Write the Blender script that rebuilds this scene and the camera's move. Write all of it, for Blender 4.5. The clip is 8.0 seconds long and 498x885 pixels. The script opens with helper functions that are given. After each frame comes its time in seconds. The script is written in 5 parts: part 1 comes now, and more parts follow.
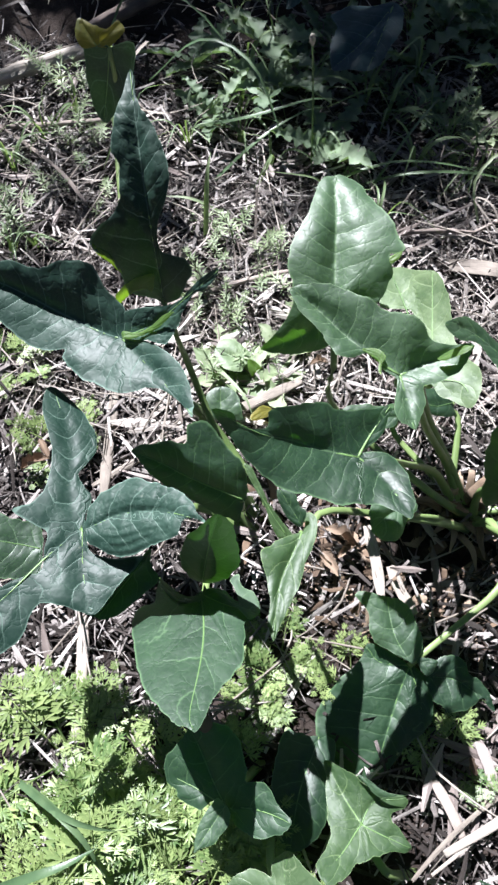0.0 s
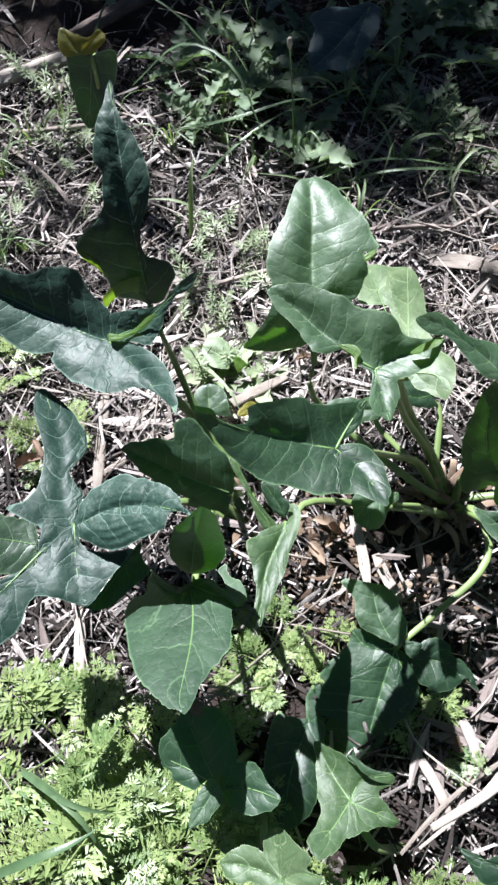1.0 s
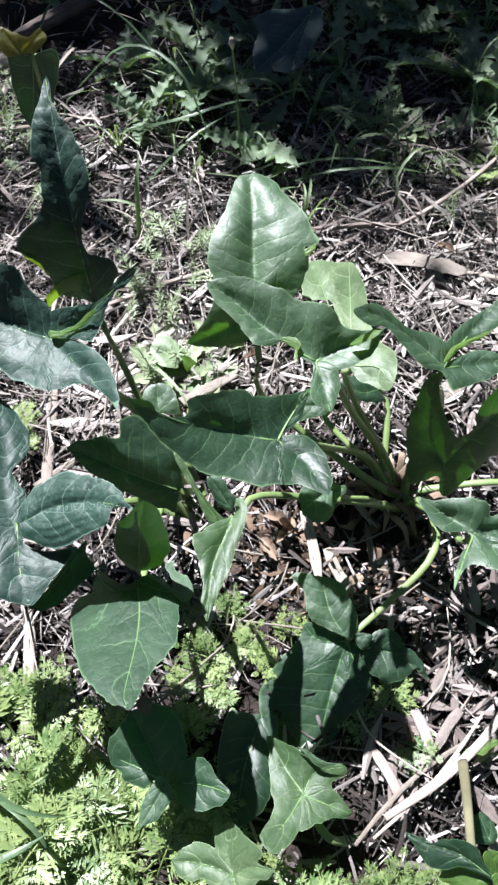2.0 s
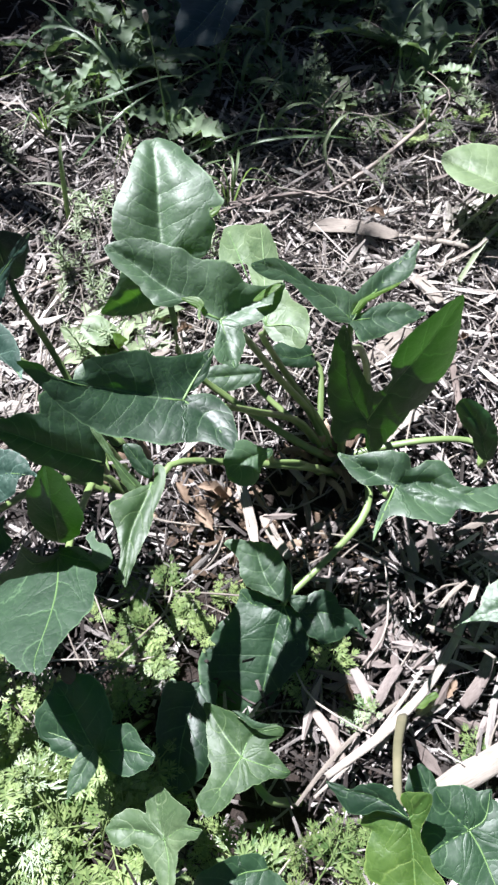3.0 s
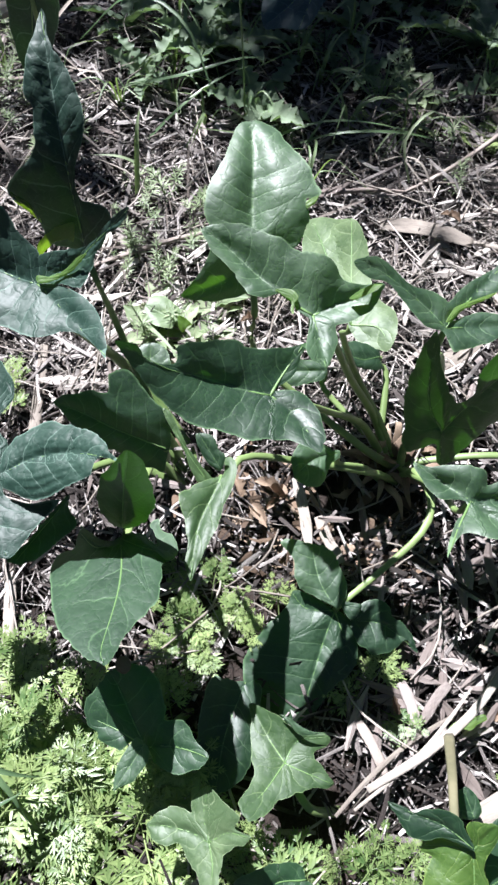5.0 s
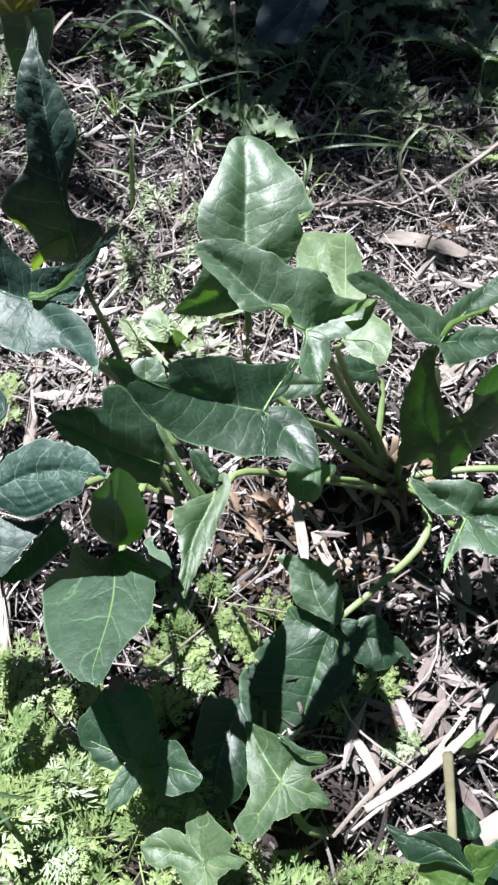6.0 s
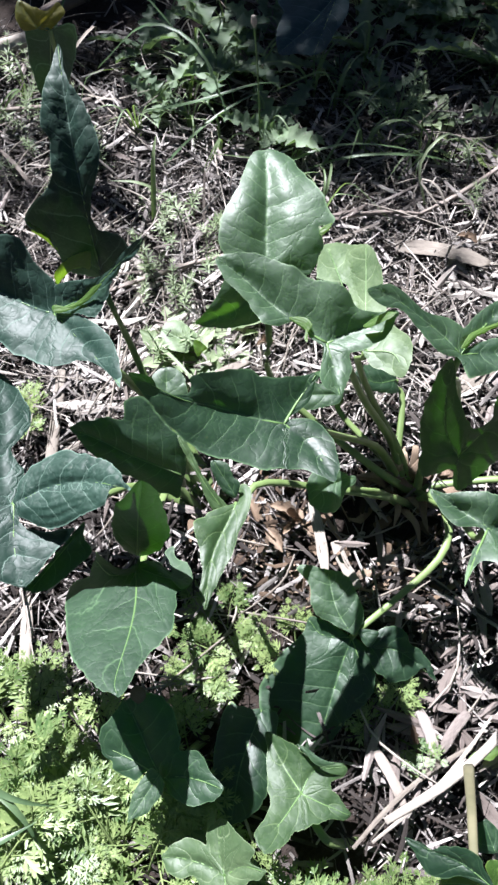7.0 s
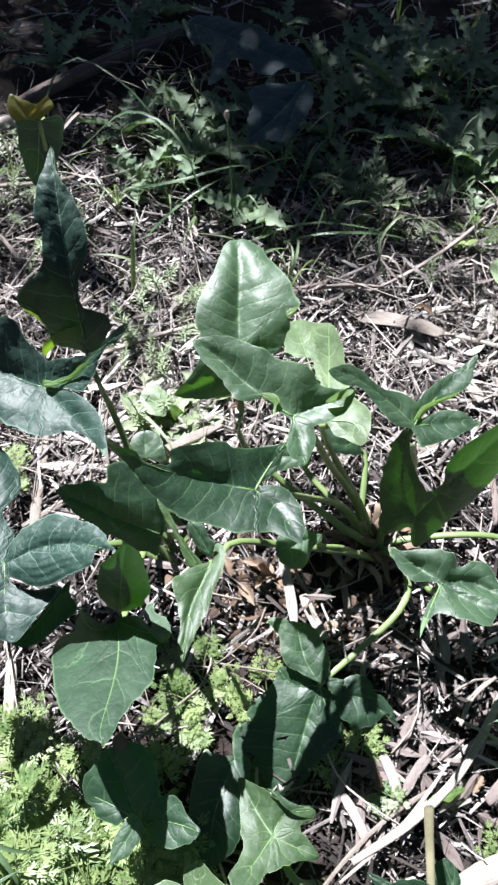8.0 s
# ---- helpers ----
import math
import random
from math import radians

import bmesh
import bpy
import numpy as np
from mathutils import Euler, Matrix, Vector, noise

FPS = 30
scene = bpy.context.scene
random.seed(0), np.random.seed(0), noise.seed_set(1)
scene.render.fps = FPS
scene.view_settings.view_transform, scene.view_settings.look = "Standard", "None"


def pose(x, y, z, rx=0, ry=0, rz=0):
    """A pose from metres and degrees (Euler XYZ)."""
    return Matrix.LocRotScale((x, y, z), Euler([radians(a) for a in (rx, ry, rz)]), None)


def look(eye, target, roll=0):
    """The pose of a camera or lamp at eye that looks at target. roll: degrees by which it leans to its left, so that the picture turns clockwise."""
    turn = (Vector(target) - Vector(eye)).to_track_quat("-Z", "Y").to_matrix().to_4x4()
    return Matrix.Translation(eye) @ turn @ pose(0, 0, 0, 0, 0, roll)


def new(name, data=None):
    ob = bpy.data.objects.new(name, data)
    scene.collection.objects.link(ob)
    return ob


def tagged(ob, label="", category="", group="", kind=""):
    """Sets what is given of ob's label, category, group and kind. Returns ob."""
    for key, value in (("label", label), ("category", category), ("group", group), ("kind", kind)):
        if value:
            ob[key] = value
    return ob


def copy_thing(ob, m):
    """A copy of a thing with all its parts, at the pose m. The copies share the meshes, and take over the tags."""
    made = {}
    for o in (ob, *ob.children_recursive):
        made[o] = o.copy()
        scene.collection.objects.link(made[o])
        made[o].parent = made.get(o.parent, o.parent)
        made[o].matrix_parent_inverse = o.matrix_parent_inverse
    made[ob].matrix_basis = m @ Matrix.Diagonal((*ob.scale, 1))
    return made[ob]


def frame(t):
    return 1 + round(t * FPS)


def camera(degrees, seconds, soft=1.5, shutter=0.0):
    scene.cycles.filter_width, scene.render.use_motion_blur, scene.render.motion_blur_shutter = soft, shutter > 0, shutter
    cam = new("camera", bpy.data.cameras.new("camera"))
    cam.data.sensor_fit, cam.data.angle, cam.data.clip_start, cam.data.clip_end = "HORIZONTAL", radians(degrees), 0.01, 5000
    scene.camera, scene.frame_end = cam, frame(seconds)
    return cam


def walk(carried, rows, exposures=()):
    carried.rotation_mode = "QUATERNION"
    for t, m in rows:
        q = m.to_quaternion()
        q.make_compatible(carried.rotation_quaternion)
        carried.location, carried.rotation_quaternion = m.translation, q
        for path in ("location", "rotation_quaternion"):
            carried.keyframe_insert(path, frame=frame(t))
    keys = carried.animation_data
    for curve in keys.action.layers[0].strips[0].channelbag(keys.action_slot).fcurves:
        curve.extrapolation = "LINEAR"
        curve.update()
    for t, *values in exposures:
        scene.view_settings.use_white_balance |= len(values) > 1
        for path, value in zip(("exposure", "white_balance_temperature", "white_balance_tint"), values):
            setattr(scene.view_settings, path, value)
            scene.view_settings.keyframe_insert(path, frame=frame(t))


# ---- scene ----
from mathutils import geometry

cam = camera(37.4, 8.0, soft=2.6)
PATH = [
    (0, (0.025, 0.006, 0.73), (0.002, 0.914, -1.052), -1.5),
    (0.5, (0.057, -0.015, 0.737), (0.062, 0.87, -1.056), -2.3),
    (1, (0.038, -0.005, 0.75), (0.016, 0.892, -1.037), -2.9),
    (1.5, (0.029, -0.003, 0.747), (0.066, 0.909, -1.033), 1.1),
    (1.7, (0.038, -0.007, 0.746), (0.117, 0.903, -1.033), 2.8),
    (2.8, (0.099, -0.036, 0.735), (0.114, 0.879, -1.044), -4.9),
    (3, (0.114, -0.043, 0.73), (0.209, 0.855, -1.054), -0.9),
    (3.5, (0.126, -0.053, 0.731), (0.263, 0.843, -1.052), 1.7),
    (4, (0.124, -0.053, 0.727), (0.235, 0.821, -1.069), 0.2),
    (4.5, (0.092, -0.038, 0.717), (0.192, 0.818, -1.088), 1.9),
    (5, (0.06, -0.025, 0.717), (0.136, 0.848, -1.081), 3.5),
    (6.5, (0.068, -0.018, 0.715), (0.13, 0.883, -1.07), 2.1),
    (7, (0.064, -0.016, 0.721), (0.088, 0.894, -1.06), 0.2),
    (7.5, (0.068, -0.024, 0.748), (0.128, 0.966, -0.988), 1.3),
    (8, (0.062, -0.028, 0.777), (0.164, 0.988, -0.943), 3.8),
]
EXPOSURES = [(0.0, 1.71, 5700, 14), (2.8, 1.68, 5700, 14), (4.0, 1.65, 5700, 14), (5.2, 1.67, 5700, 14), (7.0, 1.70, 5700, 14), (8.0, 1.77, 5700, 14)]
walk(cam, [(t, look(eye, target, roll)) for t, eye, target, roll in PATH], EXPOSURES)

# ---- sky and sun ----
SUN = Vector((-0.278, 0.512, 0.813)).normalized()
world = bpy.data.worlds.new("sky")
scene.world = world
world.use_nodes = True
wn = world.node_tree.nodes
sky = wn.new("ShaderNodeTexSky")
sky.sky_type, sky.sun_disc = "NISHITA", False
sky.sun_elevation, sky.sun_rotation = math.asin(SUN.z), math.atan2(SUN.x, SUN.y)
world.node_tree.links.new(sky.outputs[0], wn["Background"].inputs[0])
wn["Background"].inputs[1].default_value = 0.0098
lamp = bpy.data.lights.new("sun", "SUN")
lamp.energy, lamp.angle, lamp.color = 5.0, radians(0.6), (1.0, 0.95, 0.87)
new("sun", lamp).matrix_world = look(SUN * 30, (0, 0, 0))

# ---- materials ----
def material(name, rough=0.6):
    m = bpy.data.materials.new(name)
    m.use_nodes = True
    n, k = m.node_tree.nodes, m.node_tree.links
    b = n["Principled BSDF"]
    b.inputs["Roughness"].default_value = rough
    return m, n, k, b


def math_node(n, k, op, a, b=None, clamp=False):
    q = n.new("ShaderNodeMath")
    q.operation, q.use_clamp = op, clamp
    for i, v in enumerate((a, b)):
        if v is None:
            continue
        if isinstance(v, (int, float)):
            q.inputs[i].default_value = v
        else:
            k.new(v, q.inputs[i])
    return q.outputs[0]


def ramp(n, k, source, stops):
    r = n.new("ShaderNodeValToRGB")
    e = r.color_ramp.elements
    while len(e) < len(stops):
        e.new(0.5)
    for i, (p, c) in enumerate(stops):
        e[i].position, e[i].color = p, (*c, 1)
    k.new(source, r.inputs[0])
    return r.outputs[0]


def noise_tex(n, k, scale, detail=4.0, coord="Object", rough=0.6):
    c = n.new("ShaderNodeTexCoord")
    t = n.new("ShaderNodeTexNoise")
    t.inputs["Scale"].default_value, t.inputs["Detail"].default_value, t.inputs["Roughness"].default_value = scale, detail, rough
    k.new(c.outputs[coord], t.inputs["Vector"])
    return t.outputs[0]


def mix_rgb(n, k, fac, a, b, mode="MIX"):
    q = n.new("ShaderNodeMix")
    q.data_type, q.blend_type = "RGBA", mode
    for i, v in ((0, fac), (6, a), (7, b)):
        if isinstance(v, (int, float)):
            q.inputs[i].default_value = v
        elif isinstance(v, tuple):
            q.inputs[i].default_value = (*v, 1)
        else:
            k.new(v, q.inputs[i])
    return q.outputs[2]


def bump(n, k, b, height, strength, distance):
    q = n.new("ShaderNodeBump")
    q.inputs["Strength"].default_value, q.inputs["Distance"].default_value = strength, distance
    k.new(height, q.inputs["Height"])
    k.new(q.outputs[0], b.inputs["Normal"])
    return q.outputs[0]


def sheer(n, k, b, colour, fac, normal=None):
    """Lets a share of the light through a thin leaf."""
    t = n.new("ShaderNodeBsdfTranslucent")
    if isinstance(colour, tuple):
        t.inputs[0].default_value = (*colour, 1)
    else:
        k.new(colour, t.inputs[0])
    if normal is not None:
        k.new(normal, t.inputs[1])
    s = n.new("ShaderNodeMixShader")
    s.inputs[0].default_value = fac
    k.new(b.outputs[0], s.inputs[1])
    k.new(t.outputs[0], s.inputs[2])
    k.new(s.outputs[0], n["Material Output"].inputs[0])


def arum_material(name, dark, mid, pale, glow, fac=0.28, rough=0.36, ribs=6.0, relief=1.0, gloss=0.6):
    """Waxy blade: thin pale veins that branch from the middle one, faint netted veins, soft swellings between them."""
    m, n, k, b = material(name, rough)
    uv = n.new("ShaderNodeUVMap")
    uv.uv_map = "UVMap"
    sep = n.new("ShaderNodeSeparateXYZ")
    k.new(uv.outputs[0], sep.inputs[0])
    across = math_node(n, k, "ABSOLUTE", sep.outputs[0])
    wob = noise_tex(n, k, 55.0, 3.0)
    p = math_node(n, k, "ADD", math_node(n, k, "MULTIPLY", sep.outputs[1], ribs), math_node(n, k, "MULTIPLY", math_node(n, k, "POWER", across, 1.5), 1.0))
    p = math_node(n, k, "ADD", p, math_node(n, k, "MULTIPLY", wob, 0.35))
    wave = math_node(n, k, "MULTIPLY", math_node(n, k, "PINGPONG", p, 0.5), 2.0)
    lateral = math_node(n, k, "SUBTRACT", 1.0, math_node(n, k, "DIVIDE", wave, 0.085), True)
    fade = math_node(n, k, "SUBTRACT", 1.0, math_node(n, k, "POWER", across, 3.0), True)
    lateral = math_node(n, k, "MULTIPLY", lateral, fade)
    rib = math_node(n, k, "SUBTRACT", 1.0, math_node(n, k, "DIVIDE", across, 0.045), True)
    edge = math_node(n, k, "MULTIPLY", math_node(n, k, "SUBTRACT", across, 0.955), 24.0, True)
    c = n.new("ShaderNodeTexCoord")
    cell = n.new("ShaderNodeTexVoronoi")
    cell.feature = "DISTANCE_TO_EDGE"
    cell.inputs["Scale"].default_value = 80.0
    warp = n.new("ShaderNodeTexNoise")
    warp.inputs["Scale"].default_value = 90.0
    k.new(c.outputs["Object"], warp.inputs["Vector"])
    bent = n.new("ShaderNodeMixRGB")
    bent.inputs[0].default_value = 0.02
    k.new(c.outputs["Object"], bent.inputs[1])
    k.new(warp.outputs["Color"], bent.inputs[2])
    k.new(bent.outputs[0], cell.inputs["Vector"])
    net = math_node(n, k, "SUBTRACT", 1.0, math_node(n, k, "DIVIDE", cell.outputs["Distance"], 0.05), True)
    big = noise_tex(n, k, 22.0, 4.0)
    fine = noise_tex(n, k, 420.0, 3.0)
    info = n.new("ShaderNodeObjectInfo")
    tone = math_node(n, k, "ADD", math_node(n, k, "MULTIPLY", big, 0.8), math_node(n, k, "MULTIPLY", fine, 0.2))
    tone = math_node(n, k, "ADD", tone, math_node(n, k, "MULTIPLY", math_node(n, k, "SUBTRACT", info.outputs["Random"], 0.5), 0.22))
    base = ramp(n, k, tone, [(0.36, dark), (0.62, mid)])
    vein = math_node(n, k, "ADD", math_node(n, k, "MULTIPLY", lateral, 0.38), math_node(n, k, "MULTIPLY", net, 0.07), True)
    vein = math_node(n, k, "MAXIMUM", vein, math_node(n, k, "MULTIPLY", rib, 0.45))
    vein = math_node(n, k, "MAXIMUM", vein, math_node(n, k, "MULTIPLY", edge, 0.5))
    col = mix_rgb(n, k, vein, base, pale)
    spot = ramp(n, k, noise_tex(n, k, 220.0, 2.0), [(0.70, (0, 0, 0)), (0.76, (1, 1, 1))])
    col = mix_rgb(n, k, math_node(n, k, "MULTIPLY", spot, 0.10), col, (0.16, 0.15, 0.07))
    k.new(col, b.inputs["Base Color"])
    k.new(math_node(n, k, "ADD", rough - 0.14, math_node(n, k, "ADD", math_node(n, k, "MULTIPLY", fine, 0.12), math_node(n, k, "MULTIPLY", big, 0.16))), b.inputs["Roughness"])
    b.inputs["Specular IOR Level"].default_value = gloss
    quilt = math_node(n, k, "MULTIPLY", math_node(n, k, "POWER", wave, 0.5), fade)
    h = math_node(n, k, "ADD", math_node(n, k, "MULTIPLY", quilt, 0.40), math_node(n, k, "MULTIPLY", math_node(n, k, "POWER", cell.outputs["Distance"], 0.5), 0.24))
    h = math_node(n, k, "ADD", h, math_node(n, k, "MULTIPLY", noise_tex(n, k, 70.0, 1.0), 0.5))
    bump(n, k, b, h, 0.65, 0.0020 * relief)
    sheer(n, k, b, mix_rgb(n, k, math_node(n, k, "MULTIPLY", vein, 0.8), glow, tuple(min(1, q * 1.5) for q in glow)), fac)
    return m


def weed_material(name, dark, pale, glow, fac=0.35, rough=0.5, scale=60.0):
    m, n, k, b = material(name, rough)
    geo = n.new("ShaderNodeNewGeometry")
    info = n.new("ShaderNodeObjectInfo")
    t = math_node(n, k, "ADD", math_node(n, k, "MULTIPLY", noise_tex(n, k, scale, 3.0), 0.6), math_node(n, k, "MULTIPLY", geo.outputs["Random Per Island"], 0.26))
    t = math_node(n, k, "ADD", t, math_node(n, k, "MULTIPLY", info.outputs["Random"], 0.32))
    k.new(ramp(n, k, t, [(0.3, dark), (0.8, pale)]), b.inputs["Base Color"])
    bump(n, k, b, noise_tex(n, k, 500.0, 2.0), 0.3, 0.0006)
    sheer(n, k, b, glow, fac)
    return m


def dry_material(name, stops, rough=0.75, grain=9.0):
    """Dead stalks and strips: streaked along the grain, each piece of its own tone."""
    m, n, k, b = material(name, rough)
    geo = n.new("ShaderNodeNewGeometry")
    info = n.new("ShaderNodeObjectInfo")
    uv = n.new("ShaderNodeUVMap")
    uv.uv_map = "UVMap"
    mp = n.new("ShaderNodeMapping")
    mp.inputs["Scale"].default_value = (grain, 1.2, 1)
    k.new(uv.outputs[0], mp.inputs[0])
    st = n.new("ShaderNodeTexNoise")
    st.inputs["Scale"].default_value, st.inputs["Detail"].default_value = 3.0, 5.0
    k.new(mp.outputs[0], st.inputs["Vector"])
    t = math_node(n, k, "ADD", math_node(n, k, "MULTIPLY", geo.outputs["Random Per Island"], 0.62), math_node(n, k, "MULTIPLY", st.outputs[0], 0.38))
    t = math_node(n, k, "ADD", t, math_node(n, k, "MULTIPLY", math_node(n, k, "SUBTRACT", info.outputs["Random"], 0.5), 0.35))
    t = math_node(n, k, "ADD", t, math_node(n, k, "MULTIPLY", math_node(n, k, "SUBTRACT", noise_tex(n, k, 30.0, 3.0), 0.5), 0.5))
    k.new(ramp(n, k, t, stops), b.inputs["Base Color"])
    bump(n, k, b, st.outputs[0], 0.6, 0.0008)
    b.inputs["Specular IOR Level"].default_value = 0.3
    return m


def soil_material():
    m, n, k, b = material("soil", 0.95)
    t = math_node(n, k, "ADD", math_node(n, k, "MULTIPLY", noise_tex(n, k, 30.0, 6.0), 0.5), math_node(n, k, "MULTIPLY", noise_tex(n, k, 300.0, 4.0), 0.5))
    k.new(ramp(n, k, t, [(0.3, (0.012, 0.009, 0.008)), (0.55, (0.042, 0.032, 0.027)), (0.8, (0.11, 0.088, 0.075))]), b.inputs["Base Color"])
    bump(n, k, b, t, 0.8, 0.006)
    b.inputs["Specular IOR Level"].default_value = 0.2
    return m


SOIL = soil_material()
ARUM = arum_material("arum_blade", (0.007, 0.025, 0.011), (0.020, 0.052, 0.022), (0.15, 0.26, 0.12), (0.08, 0.32, 0.008), 0.15, 0.52, 8.0, 1.0, 0.75)
# Paler copy of the blade for leaves in sun; sunlight is in its colour.
ARUM_PALE_LIT = arum_material("arum_blade_pale_lit", (0.016, 0.043, 0.020), (0.046, 0.090, 0.042), (0.24, 0.36, 0.19), (0.16, 0.46, 0.015), 0.20, 0.55, 8.0, 1.0, 1.0)
ARUM_BLUE = arum_material("arum_blade_dull", (0.008, 0.027, 0.018), (0.022, 0.050, 0.035), (0.20, 0.30, 0.24), (0.10, 0.34, 0.02), 0.02, 0.54, 7.0, 1.1, 0.42)
ARUM_FRESH = arum_material("arum_blade_fresh", (0.028, 0.060, 0.020), (0.056, 0.100, 0.034), (0.22, 0.31, 0.13), (0.20, 0.46, 0.02), 0.15, 0.54, 6.0, 1.0, 0.65)
ARUM_BRIGHT = arum_material("arum_blade_young", (0.036, 0.080, 0.013), (0.075, 0.132, 0.022), (0.28, 0.38, 0.10), (0.22, 0.48, 0.012), 0.18, 0.46, 6.0, 1.0, 0.8)
ARUM_GLOW = arum_material("arum_blade_backlit", (0.008, 0.030, 0.008), (0.018, 0.056, 0.016), (0.12, 0.24, 0.07), (0.09, 0.33, 0.008), 0.115, 0.46)
# Blue skylight on the shaded leaves is put into this blade colour.
ARUM_SKYLIT = arum_material("arum_blade_skylit", (0.012, 0.038, 0.046), (0.026, 0.062, 0.072), (0.14, 0.22, 0.23), (0.06, 0.22, 0.06), 0.04, 0.55, 6.0, 1.0, 0.35)
# Palest blade: sun on the brightest leaves is put into this cream tone.
ARUM_CREAM_LIT = arum_material("arum_blade_cream_lit", (0.056, 0.096, 0.040), (0.138, 0.192, 0.092), (0.34, 0.42, 0.24), (0.24, 0.48, 0.04), 0.15, 0.56, 6.0, 1.0, 0.7)
# Yellow-green of light coming through rolled edges is put into this blade colour.
ARUM_EDGE = arum_material("arum_blade_edge", (0.060, 0.120, 0.030), (0.120, 0.200, 0.050), (0.30, 0.40, 0.16), (0.34, 0.60, 0.02), 0.45, 0.5)
ARUM_GOLD = arum_material("arum_blade_yellowed", (0.045, 0.060, 0.012), (0.19, 0.165, 0.022), (0.36, 0.32, 0.10), (0.50, 0.44, 0.03), 0.30, 0.5)
STALK = weed_material("arum_stalk", (0.085, 0.140, 0.040), (0.21, 0.285, 0.105), (0.18, 0.34, 0.04), 0.08, 0.42, 40.0)
TAN_STALK = weed_material("withered_stalk", (0.10, 0.10, 0.055), (0.24, 0.215, 0.13), (0.2, 0.2, 0.06), 0.05, 0.55, 40.0)
RIB = weed_material("arum_rib", (0.09, 0.18, 0.055), (0.17, 0.28, 0.095), (0.3, 0.45, 0.1), 0.15, 0.45, 60.0)
SHEATH = dry_material("dry_sheath", [(0.2, (0.05, 0.033, 0.024)), (0.5, (0.16, 0.110, 0.074)), (0.85, (0.36, 0.275, 0.205))], 0.8, 18.0)
CHERVIL = weed_material("feathery_leaf", (0.060, 0.115, 0.035), (0.33, 0.41, 0.16), (0.28, 0.44, 0.08), 0.26, 0.40)
# Deep green front blades; for the far ones shade is put into this colour.
GRASS_DEEP = weed_material("grass_deep_and_shaded", (0.035, 0.075, 0.035), (0.12, 0.18, 0.085), (0.16, 0.28, 0.05), 0.2, 0.40)
CLEAVER = weed_material("whorled_leaf", (0.11, 0.165, 0.075), (0.36, 0.42, 0.26), (0.30, 0.42, 0.13), 0.30)
GRASS = weed_material("grass_blade", (0.08, 0.14, 0.065), (0.26, 0.33, 0.18), (0.25, 0.38, 0.08), 0.35, 0.42)
THISTLE = weed_material("lobed_leaf", (0.10, 0.16, 0.095), (0.26, 0.33, 0.21), (0.2, 0.32, 0.09), 0.3, 0.5)
STRAW = dry_material("straw", [(0.10, (0.018, 0.014, 0.012)), (0.37, (0.054, 0.044, 0.040)), (0.50, (0.21, 0.187, 0.175)), (0.84, (0.66, 0.61, 0.58))])
BLEACHED = dry_material("bleached_straw", [(0.15, (0.12, 0.10, 0.086)), (0.5, (0.40, 0.36, 0.325)), (0.9, (0.72, 0.67, 0.62))], 0.75, 16.0)
PALE_STRAW = dry_material("pale_straw", [(0.15, (0.085, 0.068, 0.056)), (0.5, (0.26, 0.226, 0.192)), (0.9, (0.50, 0.45, 0.40))], 0.75, 16.0)
BARK = dry_material("bark_flake", [(0.15, (0.060, 0.044, 0.037)), (0.5, (0.185, 0.152, 0.138)), (0.9, (0.44, 0.39, 0.365))], 0.75, 14.0)
TWIG = dry_material("twig_bark", [(0.1, (0.07, 0.05, 0.045)), (0.5, (0.20, 0.16, 0.14)), (0.9, (0.38, 0.33, 0.29))])

# ---- building helpers ----
def part(name, data, mat, parent=None, label="", smooth=True):
    """One mesh object from (vertices, faces, uvs) under a thing or a part."""
    verts, faces, uvs = data
    me = bpy.data.meshes.new(name)
    me.from_pydata([tuple(v) for v in verts], [], faces)
    if uvs is not None:
        lay = me.uv_layers.new(name="UVMap")
        idx = np.empty(len(me.loops), dtype=np.int32)
        me.loops.foreach_get("vertex_index", idx)
        lay.data.foreach_set("uv", np.asarray(uvs, dtype=np.float32)[idx].ravel())
    me.polygons.foreach_set("use_smooth", [smooth] * len(me.polygons))
    me.materials.append(mat)
    ob = new(name, me)
    ob.parent = parent
    return tagged(ob, label)


def joined(pieces):
    vs, fs, us, o = [], [], [], 0
    for v, f, u in pieces:
        vs.append(np.asarray(v, dtype=float))
        fs += [tuple(i + o for i in q) for q in f]
        us.append(np.asarray(u, dtype=float))
        o += len(v)
    return np.vstack(vs), fs, np.vstack(us)


def moved(data, m):
    v = np.asarray(data[0], dtype=float)
    a = np.array(m)
    return v @ a[:3, :3].T + a[:3, 3], data[1], data[2]


def glide(points, n):
    """n places along a smooth curve through the points."""
    p = np.asarray(points, dtype=float)
    if len(p) == 2:
        return p[0] + (p[1] - p[0]) * np.linspace(0, 1, n)[:, None]
    q = np.vstack([2 * p[0] - p[1], p, 2 * p[-1] - p[-2]])
    d = np.linalg.norm(np.diff(p, axis=0), axis=1) ** 0.7
    knots = np.concatenate([[0], np.cumsum(d)]) / d.sum()
    out = []
    for t in np.linspace(0, 1, n):
        i = min(int(np.searchsorted(knots, t, side="right")) - 1, len(p) - 2)
        u = (t - knots[i]) / (knots[i + 1] - knots[i])
        a, b, c, e = q[i], q[i + 1], q[i + 2], q[i + 3]
        out.append(0.5 * (2 * b + (c - a) * u + (2 * a - 5 * b + 4 * c - e) * u * u + (3 * b - a - 3 * c + e) * u ** 3))
    return np.array(out)


